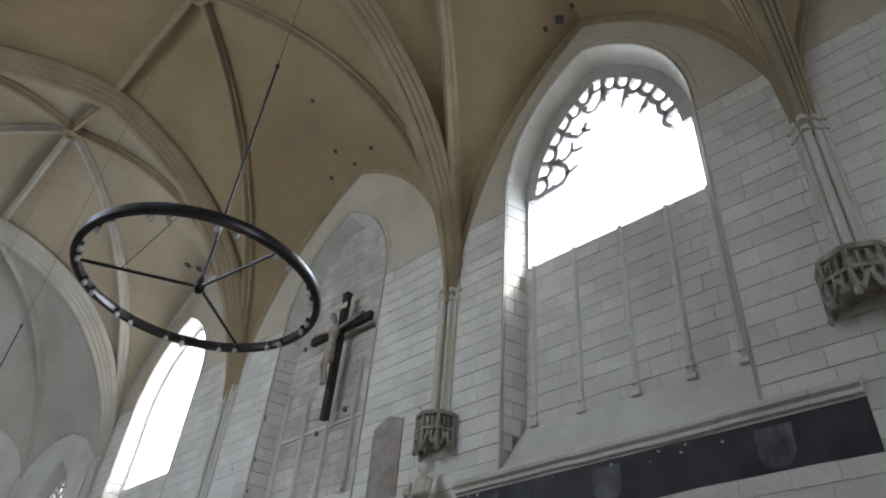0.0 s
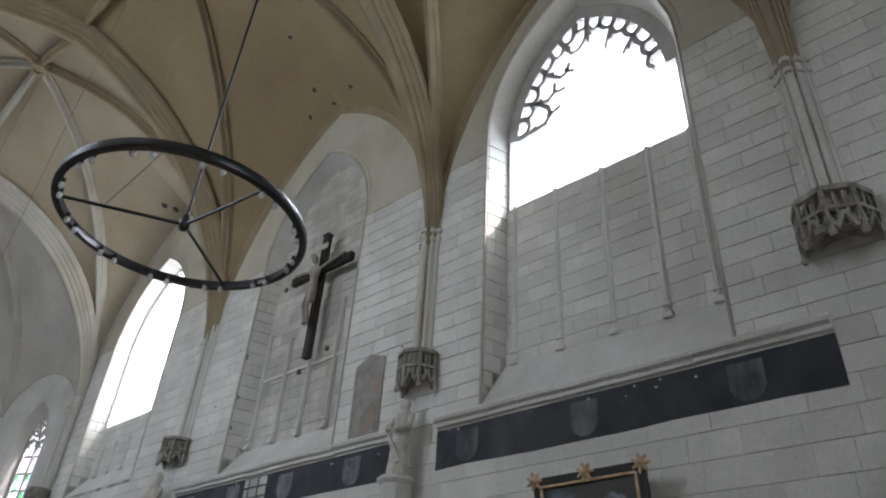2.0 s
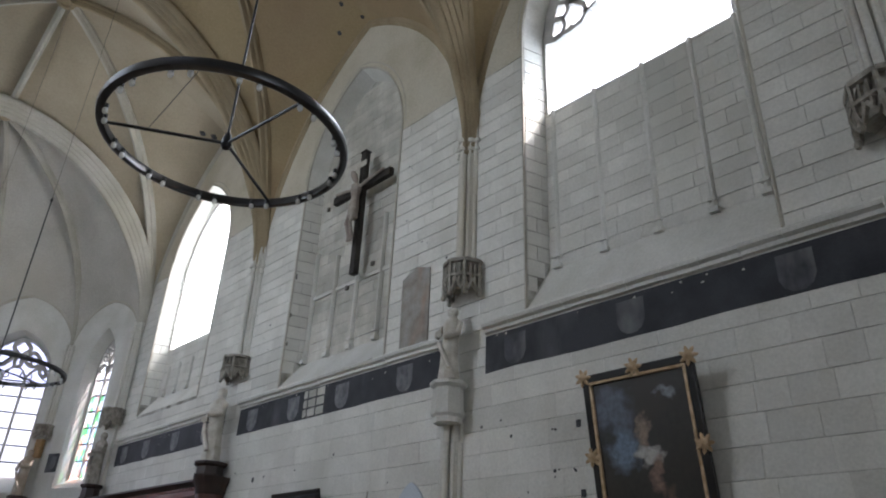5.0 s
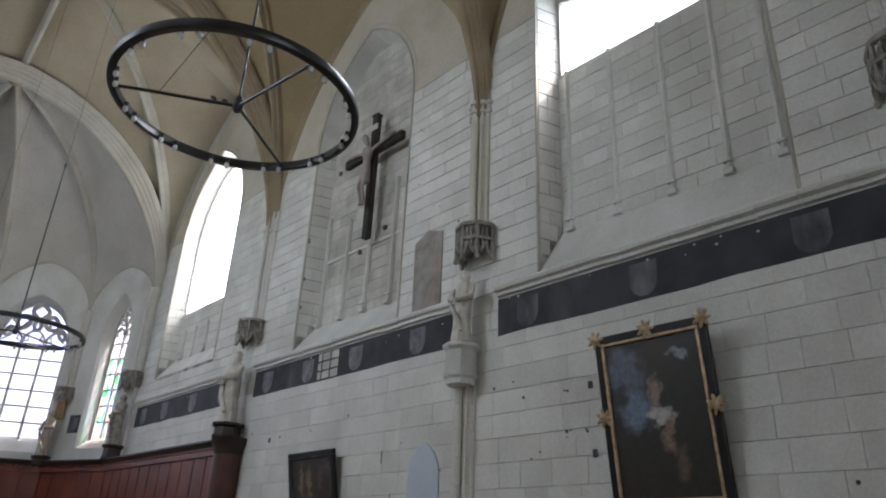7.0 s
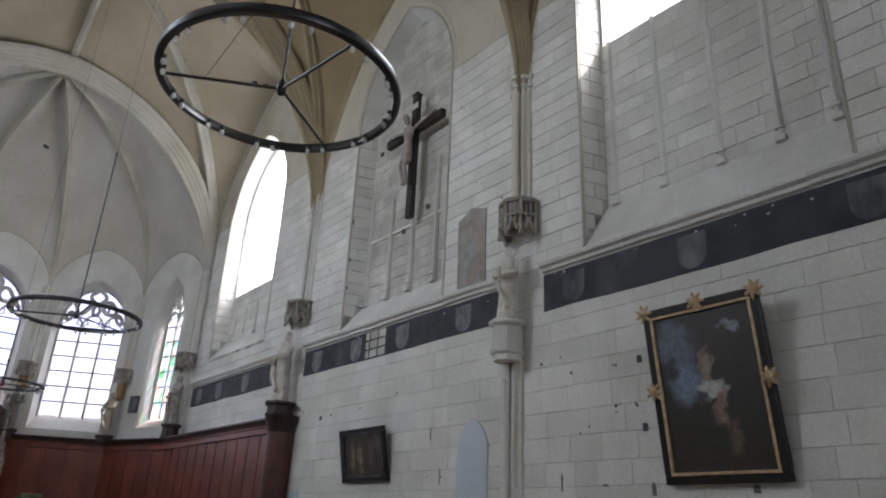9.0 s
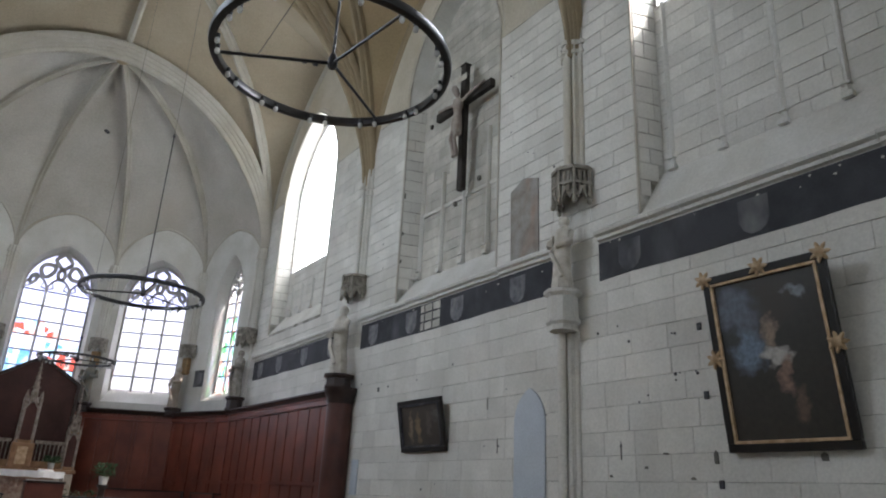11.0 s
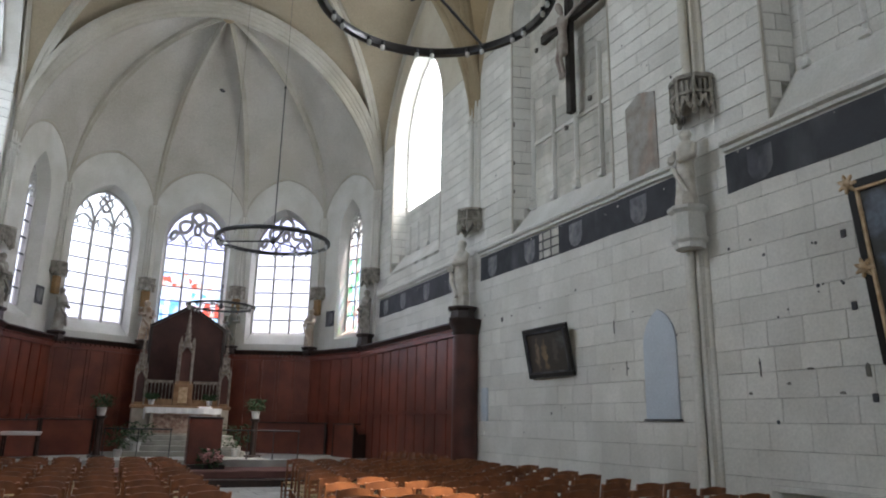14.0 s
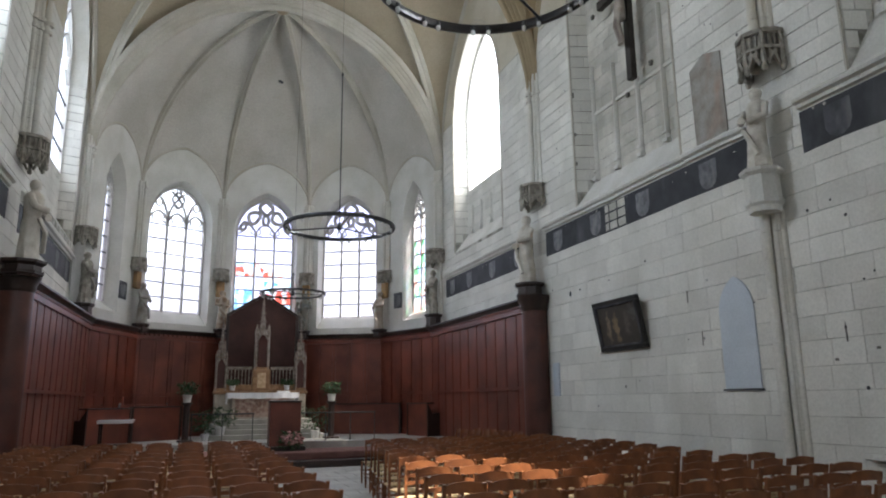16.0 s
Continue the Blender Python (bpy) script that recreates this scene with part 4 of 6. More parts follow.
for k in (1, 2, 3, 4):
    x, y = APSE[k]
    out = Vector((AX - x, 23.3 - y)).normalized()
    px_, py_ = x + out.x * 0.05, y + out.y * 0.05
    pier(px_, py_, out, 4.2, 9.15, 8.75, 6.4, "slim limestone corner shafts of the apse", low=False, size=0.5)
    canopy(px_, py_, out, 5.98, 6.45, 0.33, "small pale carved stone canopy over a statue")
    nb = part("niche_back", MB().box(-0.14, 0.14, 0.0, 0.16, 5.42, 6.0, bevel=0.02), OCHRE)
    nb.matrix_basis = look_out(px_, py_, out)
    tagged(nb, "ochre painted stone niche back behind a statue", "niche", "statue niches")
    pedestal(px_ + out.x * 0.33, py_ + out.y * 0.33, out, 4.0, 4.25, 0.25, "dark moulded pedestal on the apse panelling", WOOD_DARK)
    statue(px_ + out.x * 0.34, py_ + out.y * 0.34, out, 4.25, 1.38, 10 + k, ("grey stone statue of a robed figure in the apse", "ochre and white painted statue of a robed figure", "dark green-grey painted statue of a robed figure", "beige stone statue of a robed figure in the apse")[k - 1], STATUE_PAINTS[k - 1])

# ---- black mourning band with shields, and the moulding above ----
def shield_outline(c, z, w, h):
    return [(c - w, z + h), (c + w, z + h), (c + w, z - h * 0.3), (c + w * 0.75, z - h * 0.75), (c + w * 0.3, z - h), (c - w * 0.3, z - h), (c - w * 0.75, z - h * 0.75), (c - w, z - h * 0.3)]


def band(to3, y0, y1, shields, label, gap=None):
    ob = thing("painted_band", label, "painted band", "black bands on the walls")
    spans = [(y0, y1)]
    for a, b in spans:
        n = max(2, int((b - a) / 0.6))
        rng = random.Random(int(a * 10))
        lows = [5.02 + rng.uniform(-0.015, 0.015) for _ in range(n + 1)]
        outline = [(a + (b - a) * k / n, lows[k]) for k in range(n + 1)] + [(b, 5.62), (a, 5.62)]
        part("black_field", MB().prism(outline, to3, -0.021, -0.004), BLACK, ob)
    for c in shields:
        part("shield", MB().prism(shield_outline(c, 5.30, 0.21, 0.24), to3, -0.026, -0.02), PALE_SHIELD if y0 > 7.5 else SHIELD, ob, "worn grey painted shield")
    bits = random.Random(int(y0 * 13) + 5)
    for k in range(9):
        c, z, r = bits.uniform(y0 + 0.2, y1 - 0.2), 5.62 - abs(bits.gauss(0, 0.12)) - 0.02, bits.uniform(0.008, 0.024)
        part("paint_flake", MB().prism([(c + r * bits.uniform(0.6, 1.3) * math.cos(q * 1.05), max(5.06, z) + r * bits.uniform(0.5, 1.1) * math.sin(q * 1.05)) for q in range(6)], to3, -0.0245, -0.02), ROUGH_STONE, ob, "bare pale stone where paint flaked")
    if gap:
        rng = random.Random(9)
        y = gap[0] + 0.01
        while y < gap[1] - 0.1:
            for q in range(3):
                part("bare_stone", MB().prism([(y, 5.04 + q * 0.195 + rng.uniform(0, 0.02)), (min(y + 0.25, gap[1]), 5.05 + q * 0.195), (min(y + 0.26, gap[1]), 5.20 + q * 0.195), (y + 0.01, 5.21 + q * 0.195)], to3, -0.027, -0.005), ROUGH_STONE, ob)
            y += 0.30
    mb = MB()
    prof = [(5.64, 0.0), (5.66, -0.07), (5.71, -0.08), (5.74, -0.14), (5.79, -0.15), (5.81, -0.10), (5.90, 0.0)]
    n = max(2, int((y1 - y0) / 0.5))
    rng = random.Random(int(y0 * 7 + 3))
    for k in range(n):
        a, b = y0 + (y1 - y0) * k / n, y0 + (y1 - y0) * (k + 1) / n - 0.006
        dz = rng.uniform(-0.008, 0.008)
        part("moulding", MB().add([to3(s, z + dz, d) for s in (a, b) for z, d in prof], [tuple(range(7)), tuple(range(13, 6, -1))] + [(q, (q + 1) % 7, (q + 1) % 7 + 7, q + 7) for q in range(7)]), PLAIN, ob)
    return ob


band(right3, 1.33, 7.16, (2.35, 4.52, 6.55), "faded black painted band with worn shields under a stone moulding")
band(right3, 8.0, 14.9, (9.11, 10.95, 12.64, 14.3), "black painted band with shields and a bare stone patch", gap=(11.52, 12.25))
band(right3, 15.6, 22.1, (16.5, 18.2, 20.0, 21.5), "black painted band with worn shields above panelling")
band(left3, 15.6, 22.1, (16.5, 18.2, 20.0, 21.5), "black painted band with worn shields above panelling")
band(left3, 8.0, 14.6, (9.5, 11.5, 13.5), "black painted band with worn shields")
for i in (0, 4):
    to3, length, outn = facet(i)
    o = apse_windows[i][2]
    for a, b in ((0.42, o.c - o.hw - 0.02), (o.c + o.hw + 0.02, length - 0.42)):
        if b - a > 0.15:
            ob = thing("painted_band", "short black painted band with a shield beside a window", "painted band", "black bands on the walls")
            part("black_field", MB().prism([(a, 4.98), (b, 4.98), (b, 5.55), (a, 5.55)], to3, -0.016, -0.002), BLACK, ob)
            part("shield", MB().prism(shield_outline((a + b) / 2, 5.26, min(0.2, (b - a) * 0.35), 0.2), to3, -0.021, -0.015), SHIELD, ob)

# ---- crucifix, slab, hatch, notice ----
CROSS_WOOD = material("blackened_wood", (0.045, 0.038, 0.032), 0.6, (0.025, 0.02, 0.017), 4, 40, 0.15)
crucifix = thing("crucifix", "dark wooden crucifix hung before blocked window masonry", "crucifix", m=pose(8.12, 11.18, 0, 0, 0, 0))
ARM = 10.2
part("upright", MB().box(-0.07, 0.07, -0.09, 0.09, 8.0, 11.14, bevel=0.012), CROSS_WOOD, crucifix)
part("crossbeam", MB().box(-0.07, 0.068, -1.03, 1.03, ARM - 0.10, ARM + 0.10, bevel=0.012), CROSS_WOOD, crucifix)
part("cap", MB().box(-0.09, 0.09, -0.11, 0.11, 11.13, 11.18, bevel=0.015), CROSS_WOOD, crucifix)
part("titulus", MB().box(-0.10, -0.07, -0.16, 0.16, 10.72, 10.86, bevel=0.005), STATUE, crucifix)
mb = MB()
mb.lathe([(0.04, 9.62), (0.11, 9.64), (0.115, 9.72), (0.10, 9.86), (0.14, 10.05), (0.13, 10.16), (0.05, 10.22), (0.04, 10.26), (0.075, 10.30), (0.09, 10.38), (0.095, 10.44), (0.06, 10.51), (0.02, 10.53)], 14, ring=lambda a, r, z: (r * math.cos(a) * 0.8 - 0.18 - 0.08 * max(0.0, z - 10.2) / 0.3, r * math.sin(a) + 0.05 * max(0.0, z - 10.2) / 0.3, z))
mb.lathe([(0.08, 9.28), (0.13, 9.32), (0.135, 9.5), (0.12, 9.66)], 12, ring=lambda a, r, z: (r * math.cos(a) * 0.85 * (1 + 0.08 * math.sin(5 * a)) - 0.19, r * math.sin(a), z))
for sy in (-1, 1):
    mb.tube([(-0.17, sy * 0.11, 10.10), (-0.15, sy * 0.48, 10.20), (-0.10, sy * 0.86, 10.29)], 0.034, 8)
    mb.tube([(-0.24, sy * 0.075, 9.4), (-0.29, sy * 0.06, 9.15), (-0.20, sy * 0.045, 8.84), (-0.22, sy * 0.04, 8.74)], 0.045, 8)
part("statue", mb, material("painted_plaster", (0.38, 0.335, 0.29), 0.7, (0.24, 0.19, 0.165), 4, 40, 0.2), crucifix, smooth=60)
slab = part("wall_slab", MB().prism([(8.55, 5.88), (9.3, 5.86), (9.32, 7.25), (8.95, 7.42), (8.56, 7.3)], right3, -0.035, -0.005), material("grey_slab", (0.34, 0.32, 0.29), 0.85, (0.24, 0.21, 0.18), 4, 25, 0.3, stains=0.6, stain_colour=(0.40, 0.24, 0.18)))
tagged(slab, "worn grey stone memorial slab set in the wall", "memorial slab")
hatch_line = [(8.39, 1.78), (9.14, 1.78), (9.14, 2.95)] + [(8.765 + u * 0.375, arch_z(8.765 + u * 0.375, 8.765, 0.375, 2.95, 0.56)) for u in [math.cos(math.pi * q / 14) for q in range(1, 14)]] + [(8.39, 2.95)]
hatch = thing("wall_hatch", "pale blue-grey painted pointed panel on the wall", "panel")
hatch_panel = part("panel", MB().prism(hatch_line, right3, -0.035, -0.008), material("blue_grey_paint", (0.53, 0.58, 0.63), 0.6, (0.48, 0.53, 0.58), 2, 30, 0.08), hatch)
part("ledge", MB().box(XR - 0.05, XR - 0.01, 8.36, 9.18, 1.75, 1.775), LEAD, hatch)
notice = thing("notice_panel", "narrow pale blue-grey panel beside the panelling", "panel")
part("panel", MB().box(XR - 0.05, XR - 0.012, 14.5, 14.78, 1.72, 2.47, bevel=0.006), hatch_panel.data.materials[0], notice)


# ---- paintings ----
GOLD_LEAF = material("gilding", (0.62, 0.46, 0.30), 0.5, (0.42, 0.29, 0.16), 12, 60, 0.4, metal=0.35)
FRAME_BLACK = material("black_frame", (0.02, 0.018, 0.016), 0.35, None, 4, 40, 0.1)


def canvas(name, ground, shapes):
    """Old oil paint: soft plain shapes (x, z, half width, half height, colour) on a dark ground."""
    mat = bpy.data.materials.new(name)
    mat.use_nodes = True
    n, l = mat.node_tree.nodes, mat.node_tree.links
    b = n["Principled BSDF"]
    b.inputs["Roughness"].default_value = 0.4
    co = n.new("ShaderNodeTexCoord").outputs["Object"]

    def noise_of(sc, det):
        t = n.new("ShaderNodeTexNoise")
        t.inputs["Scale"].default_value, t.inputs["Detail"].default_value = sc, det
        l.new(co, t.inputs["Vector"])
        return t

    wob = n.new("ShaderNodeVectorMath")
    wob.operation = "MULTIPLY_ADD"
    l.new(noise_of(7.0, 5.0).outputs["Color"], wob.inputs[0])
    wob.inputs[1].default_value = (0.34, 0.0, 0.34)
    l.new(co, wob.inputs[2])
    rough = noise_of(16.0, 6.0).outputs["Fac"]
    last = None
    for x, z, rx, rz, c in [(0, 0, 1, 1, ground)] + list(shapes):
        mix = n.new("ShaderNodeMix")
        mix.data_type = "RGBA"
        mix.inputs["B"].default_value = (*c, 1)
        if last is None:
            mix.inputs["A"].default_value = (*[v * 2.4 for v in ground], 1)
            l.new(rough, mix.inputs["Factor"])
        else:
            mp = n.new("ShaderNodeVectorMath")
            mp.operation = "MULTIPLY_ADD"
            l.new(wob.outputs[0], mp.inputs[0])
            mp.inputs[1].default_value = (1 / rx, 0.0, 1 / rz)
            mp.inputs[2].default_value = (-(x + 0.17) / rx, 0.0, -(z + 0.17) / rz)
            ln = n.new("ShaderNodeVectorMath")
            ln.operation = "LENGTH"
            l.new(mp.outputs[0], ln.inputs[0])
            mr = n.new("ShaderNodeMapRange")
            mr.inputs["From Min"].default_value, mr.inputs["From Max"].default_value = 1.15, 0.55
            l.new(ln.outputs["Value"], mr.inputs["Value"])
            ml = n.new("ShaderNodeMath")
            ml.operation = "MULTIPLY"
            l.new(mr.outputs[0], ml.inputs[0]), l.new(rough, ml.inputs[1])
            m2 = n.new("ShaderNodeMath")
            m2.operation = "MULTIPLY"
            m2.use_clamp = True
            m2.inputs[1].default_value = 1.7
            l.new(ml.outputs[0], m2.inputs[0])
            l.new(m2.outputs[0], mix.inputs["Factor"])
            l.new(last, mix.inputs["A"])
        last = mix.outputs["Result"]
    l.new(last, b.inputs["Base Color"])
    return mat


def painting(y_a, y_b, z0, z1, x_low, x_top, mat, label, rich):
    """A framed canvas that leans out from the wall at the top. Local x runs along the wall, z up."""
    w, h = abs(y_a - y_b), z1 - z0
    lean = math.atan2(x_low - x_top, h)
    m = Matrix.Translation((x_low, (y_a + y_b) / 2, z0)) @ Matrix.Rotation(-math.pi / 2, 4, "Z") @ Matrix.Rotation(0.0, 4, "X") @ Matrix.Rotation(lean, 4, "X")
    ob = thing("painting", label, "painting", m=m)
    L = h / math.cos(lean)
    part("canvas", MB().box(-w / 2 + 0.05, w / 2 - 0.05, -0.045, -0.03, 0.05, L - 0.05), mat, ob)
    t = 0.10 if rich else 0.09
    for x0, x1, za, zb in ((-w / 2, w / 2, 0, t), (-w / 2, w / 2, L - t, L), (-w / 2, -w / 2 + t, t, L - t), (w / 2 - t, w / 2, t, L - t)):
        part("frame_rail", MB().box(x0, x1, -0.075, 0.0, za, zb, bevel=0.012), FRAME_BLACK, ob)
    g = 0.036 if rich else 0.03
    for x0, x1, za, zb in ((-w / 2 + t, w / 2 - t, t, t + g), (-w / 2 + t, w / 2 - t, L - t - g, L - t), (-w / 2 + t, -w / 2 + t + g, t + g, L - t - g), (w / 2 - t - g, w / 2 - t, t + g, L - t - g)):
        part("gilt_slip", MB().box(x0, x1, -0.085, -0.04, za, zb, bevel=0.006), GOLD_LEAF if rich else SHIELD, ob)
    if rich:
        for x, z in ((-w / 2 + 0.03, L - 0.03), (w / 2 - 0.03, L - 0.03), (0, L - 0.02), (-w / 2 + 0.03, L * 0.52), (w / 2 - 0.03, L * 0.52)):
            orn = part("gilt_ornament", MB().lathe([(0.01, -0.05), (0.06, -0.02), (0.06, 0.02), (0.01, 0.05)], 8, Matrix.Translation((x, -0.10, z)) @ Matrix.Rotation(math.pi / 2, 4, "X")), GOLD_LEAF, ob)
            for q in range(7):
                a = 2 * math.pi * q / 7
                part("gilt_leaf", MB().lathe([(0.008, -0.055), (0.028, -0.015), (0.024, 0.025), (0.006, 0.055)], 6, Matrix.Translation((x + 0.07 * math.cos(a), -0.085, z + 0.07 * math.sin(a))) @ Matrix.Rotation(math.pi / 2 - a, 4, "Y")), GOLD_LEAF, orn)
    return ob


BIG_CANVAS = canvas("large_old_painting", (0.016, 0.014, 0.011), (
    (-0.40, 1.62, 0.32, 0.34, (0.11, 0.13, 0.17)), (-0.30, 1.15, 0.24, 0.26, (0.15, 0.20, 0.27)), (-0.52, 1.35, 0.18, 0.16, (0.03, 0.03, 0.028)),
    (0.10, 1.72, 0.30, 0.30, (0.035, 0.027, 0.02)), (-0.02, 1.36, 0.10, 0.20, (0.26, 0.19, 0.14)), (0.02, 1.08, 0.17, 0.12, (0.42, 0.40, 0.37)),
    (0.10, 0.84, 0.10, 0.22, (0.24, 0.15, 0.11)), (0.22, 0.50, 0.09, 0.2, (0.12, 0.08, 0.055)), (0.36, 1.75, 0.12, 0.07, (0.22, 0.24, 0.26))))
SMALL_CANVAS = canvas("small_old_painting", (0.022, 0.018, 0.013), (
    (-0.34, 0.48, 0.09, 0.30, (0.20, 0.15, 0.10)), (-0.08, 0.46, 0.09, 0.28, (0.22, 0.15, 0.08)), (0.28, 0.52, 0.10, 0.24, (0.09, 0.075, 0.06)), (0.5, 0.7, 0.14, 0.14, (0.08, 0.08, 0.07))))
painting(5.11, 3.56, 2.38, 4.50, 7.96, 7.69, BIG_CANVAS, "large dark oil painting, black frame with gilt ornaments", True)
painting(12.60, 11.04, 2.58, 3.57, 7.985, 7.80, SMALL_CANVAS, "small dark oil painting in a dark frame", False)
for y, z in ((5.42, 3.10), (5.30, 2.02), (13.85, 3.97), (5.45, 4.0)):
    ob = part("wall_socket", MB().box(XR - 0.03, XR - 0.008, y - 0.035, y + 0.035, z - 0.05, z + 0.05, bevel=0.006), LEAD)
    tagged(ob, "small dark metal fixing on the wall", "wall fixing", "wall fixings")
rng = random.Random(4)
pits = [(6.84, 4.24), (7.23, 4.19), (5.89, 3.98), (5.84, 3.97), (5.87, 3.42), (5.8, 3.43), (5.87, 3.34), (5.55, 3.42), (6.64, 3.98), (6.86, 2.52), (6.34, 3.18), (6.5, 3.1), (8.38, 3.05), (9.56, 2.61), (9.96, 2.62), (14.68, 4.18)]
pits += [(rng.uniform(1.5, 14.5), rng.uniform(1.2, 4.7)) for k in range(16)] + [(rng.uniform(7.9, 9.5), rng.uniform(6.0, 10.5)) for k in range(8)] + [(rng.uniform(13.6, 14.8), rng.uniform(6.0, 10.5)) for k in range(6)]
for y, z in pits:
    r = rng.uniform(0.012, 0.03)
    ob = part("putlog_hole", MB().lathe([(r, 0), (r * 0.8, 0.006)], 7, Matrix.Translation((XR - 0.015, y, z)) @ Matrix.Rotation(-math.pi / 2, 4, "Y")), LEAD)
    tagged(ob, "small dark hole in a wall stone", "hole", "holes in the wall")
chip = material("chipped_stone", (0.20, 0.19, 0.165), 0.95, (0.12, 0.11, 0.1), 12, 60, 0.5)
for y, z, w, h_ in ((5.35, 2.34, 0.035, 0.085), (4.02, 2.32, 0.045, 0.05), (6.86, 2.46, 0.012, 0.13), (9.6, 2.62, 0.012, 0.14), (7.05, 2.12, 0.03, 0.018), (6.43, 2.23, 0.03, 0.018), (5.7, 2.09, 0.04, 0.018), (6.1, 2.4, 0.05, 0.015), (9.9, 3.35, 0.012, 0.12)):
    ob = part("wall_chip", MB().prism([(y - w, z - h_), (y + w * 0.8, z - h_ * 0.9), (y + w, z + h_ * 0.4), (y + w * 0.1, z + h_), (y - w * 0.8, z + h_ * 0.6)], right3, -0.0185, -0.004), chip)
    tagged(ob, "dark chipped mortar joint in the ashlar wall", "chip", "chips in the wall")
ledge = part("wall_ledge", MB().box(XR - 0.16, XR + 0.004, 4.6, 6.72, 0.88, 0.96, bevel=0.012), PLAIN)
tagged(ledge, "narrow pale stone ledge along the nave wall", "ledge")
for y, z in ((13.2, 7.6), (13.24, 8.55), (13.15, 8.6), (10.9, 8.28), (11.75, 7.95), (12.9, 10.4), (13.22, 6.9)):
    ob = part("putlog_hole", MB().box(-0.045, 0.045, -0.045, 0.045, -0.055, 0.05, bevel=0.012), chip)
    ob.matrix_basis = pose(8.40 if y < 13.1 else 8.05, y if y < 13.1 else 13.38, z)
    tagged(ob, "dark square hole in the masonry", "hole", "holes in the wall")


# ---- ring chandeliers ----
IRON = material("black_iron", (0.018, 0.018, 0.019), 0.32, (0.03, 0.03, 0.032), 6, 60, 0.08, metal=0.3, spec=0.6)
BULB = material("frosted_bulb", (0.75, 0.75, 0.72), 0.2, None, 6, 30, 0.0, spec=0.6)


def chandelier(x, y, z, r, rod, crown, spokes, label, stout=1.0):
    ob = thing("ring_chandelier", label, "chandelier", "ring chandeliers", pose(x, y, z))
    circle = [(r * math.cos(2 * math.pi * q / 72), r * math.sin(2 * math.pi * q / 72), 0) for q in range(72)]
    part("ring", MB().sweep(circle, [(a_ * stout, b_ * stout) for a_, b_ in ((-0.035, -0.045), (-0.012, -0.055), (0.03, -0.04), (0.04, 0.0), (0.03, 0.04), (-0.012, 0.05), (-0.035, 0.03))], up=(0, 0, 1), closed=True), IRON, ob, smooth=50)
    for a in spokes:
        a = radians(a)
        part("spoke", MB().tube([(0, 0, 0), (r * math.cos(a), r * math.sin(a), 0)], 0.016, 6), IRON, ob, smooth=60)
    part("hub", MB().lathe([(0.03, -0.06), (0.05, -0.03), (0.05, 0.03), (0.03, 0.1)], 10), IRON, ob, smooth=50)
    part("rod", MB().tube([(0, 0, 0.05), (0, 0, rod - z)], 0.014, 6), IRON, ob, smooth=60)
    part("rod_eye", MB().lathe([(0.012, rod - z), (0.03, rod - z + 0.04), (0.012, rod - z + 0.1)], 8), IRON, ob)
    part("cable", MB().tube([(0, 0, rod - z), (0, 0, crown - z)], 0.004, 5), IRON, ob)
    bulb = MB().lathe([(0.012, -0.10), (0.024, -0.085), (0.026, -0.06), (0.015, -0.035)], 8).mesh("bulb", BULB, 60)
    cup = MB().lathe([(0.02, -0.045), (0.022, 0.0)], 8).mesh("lamp_holder", IRON, 60)
    for k in range(12):
        for da in (-4.5, 4.5):
            a = radians(k * 30 + 12 + da)
            for nm, me in (("lamp_holder", cup), ("bulb", bulb)):
                b = part(nm, me, None, ob)
                b.location = ((r - 0.05) * math.cos(a), (r - 0.05) * math.sin(a), 0)
    return ob


chandelier(2.38, 5.32, 5.56, 1.105, 8.85, 17.3, (151, 37, -82), "large black iron ring chandelier hanging from a rod")
chandelier(2.72, 14.0, 5.17, 1.12, 8.54, 17.2, (30, 150, 270), "black iron ring chandelier on a long rod", 0.8)
chandelier(2.40, 18.5, 4.43, 0.84, 4.9, 17.2, (0, 120, 240), "black iron ring chandelier before the altar", 0.55)
part("wire", MB().tube([Vector((-0.62, 0.34, 0.0)), Vector((-0.66, -0.9, 0.03))], 0.004, 4), IRON, bpy.data.objects["ring_chandelier"])

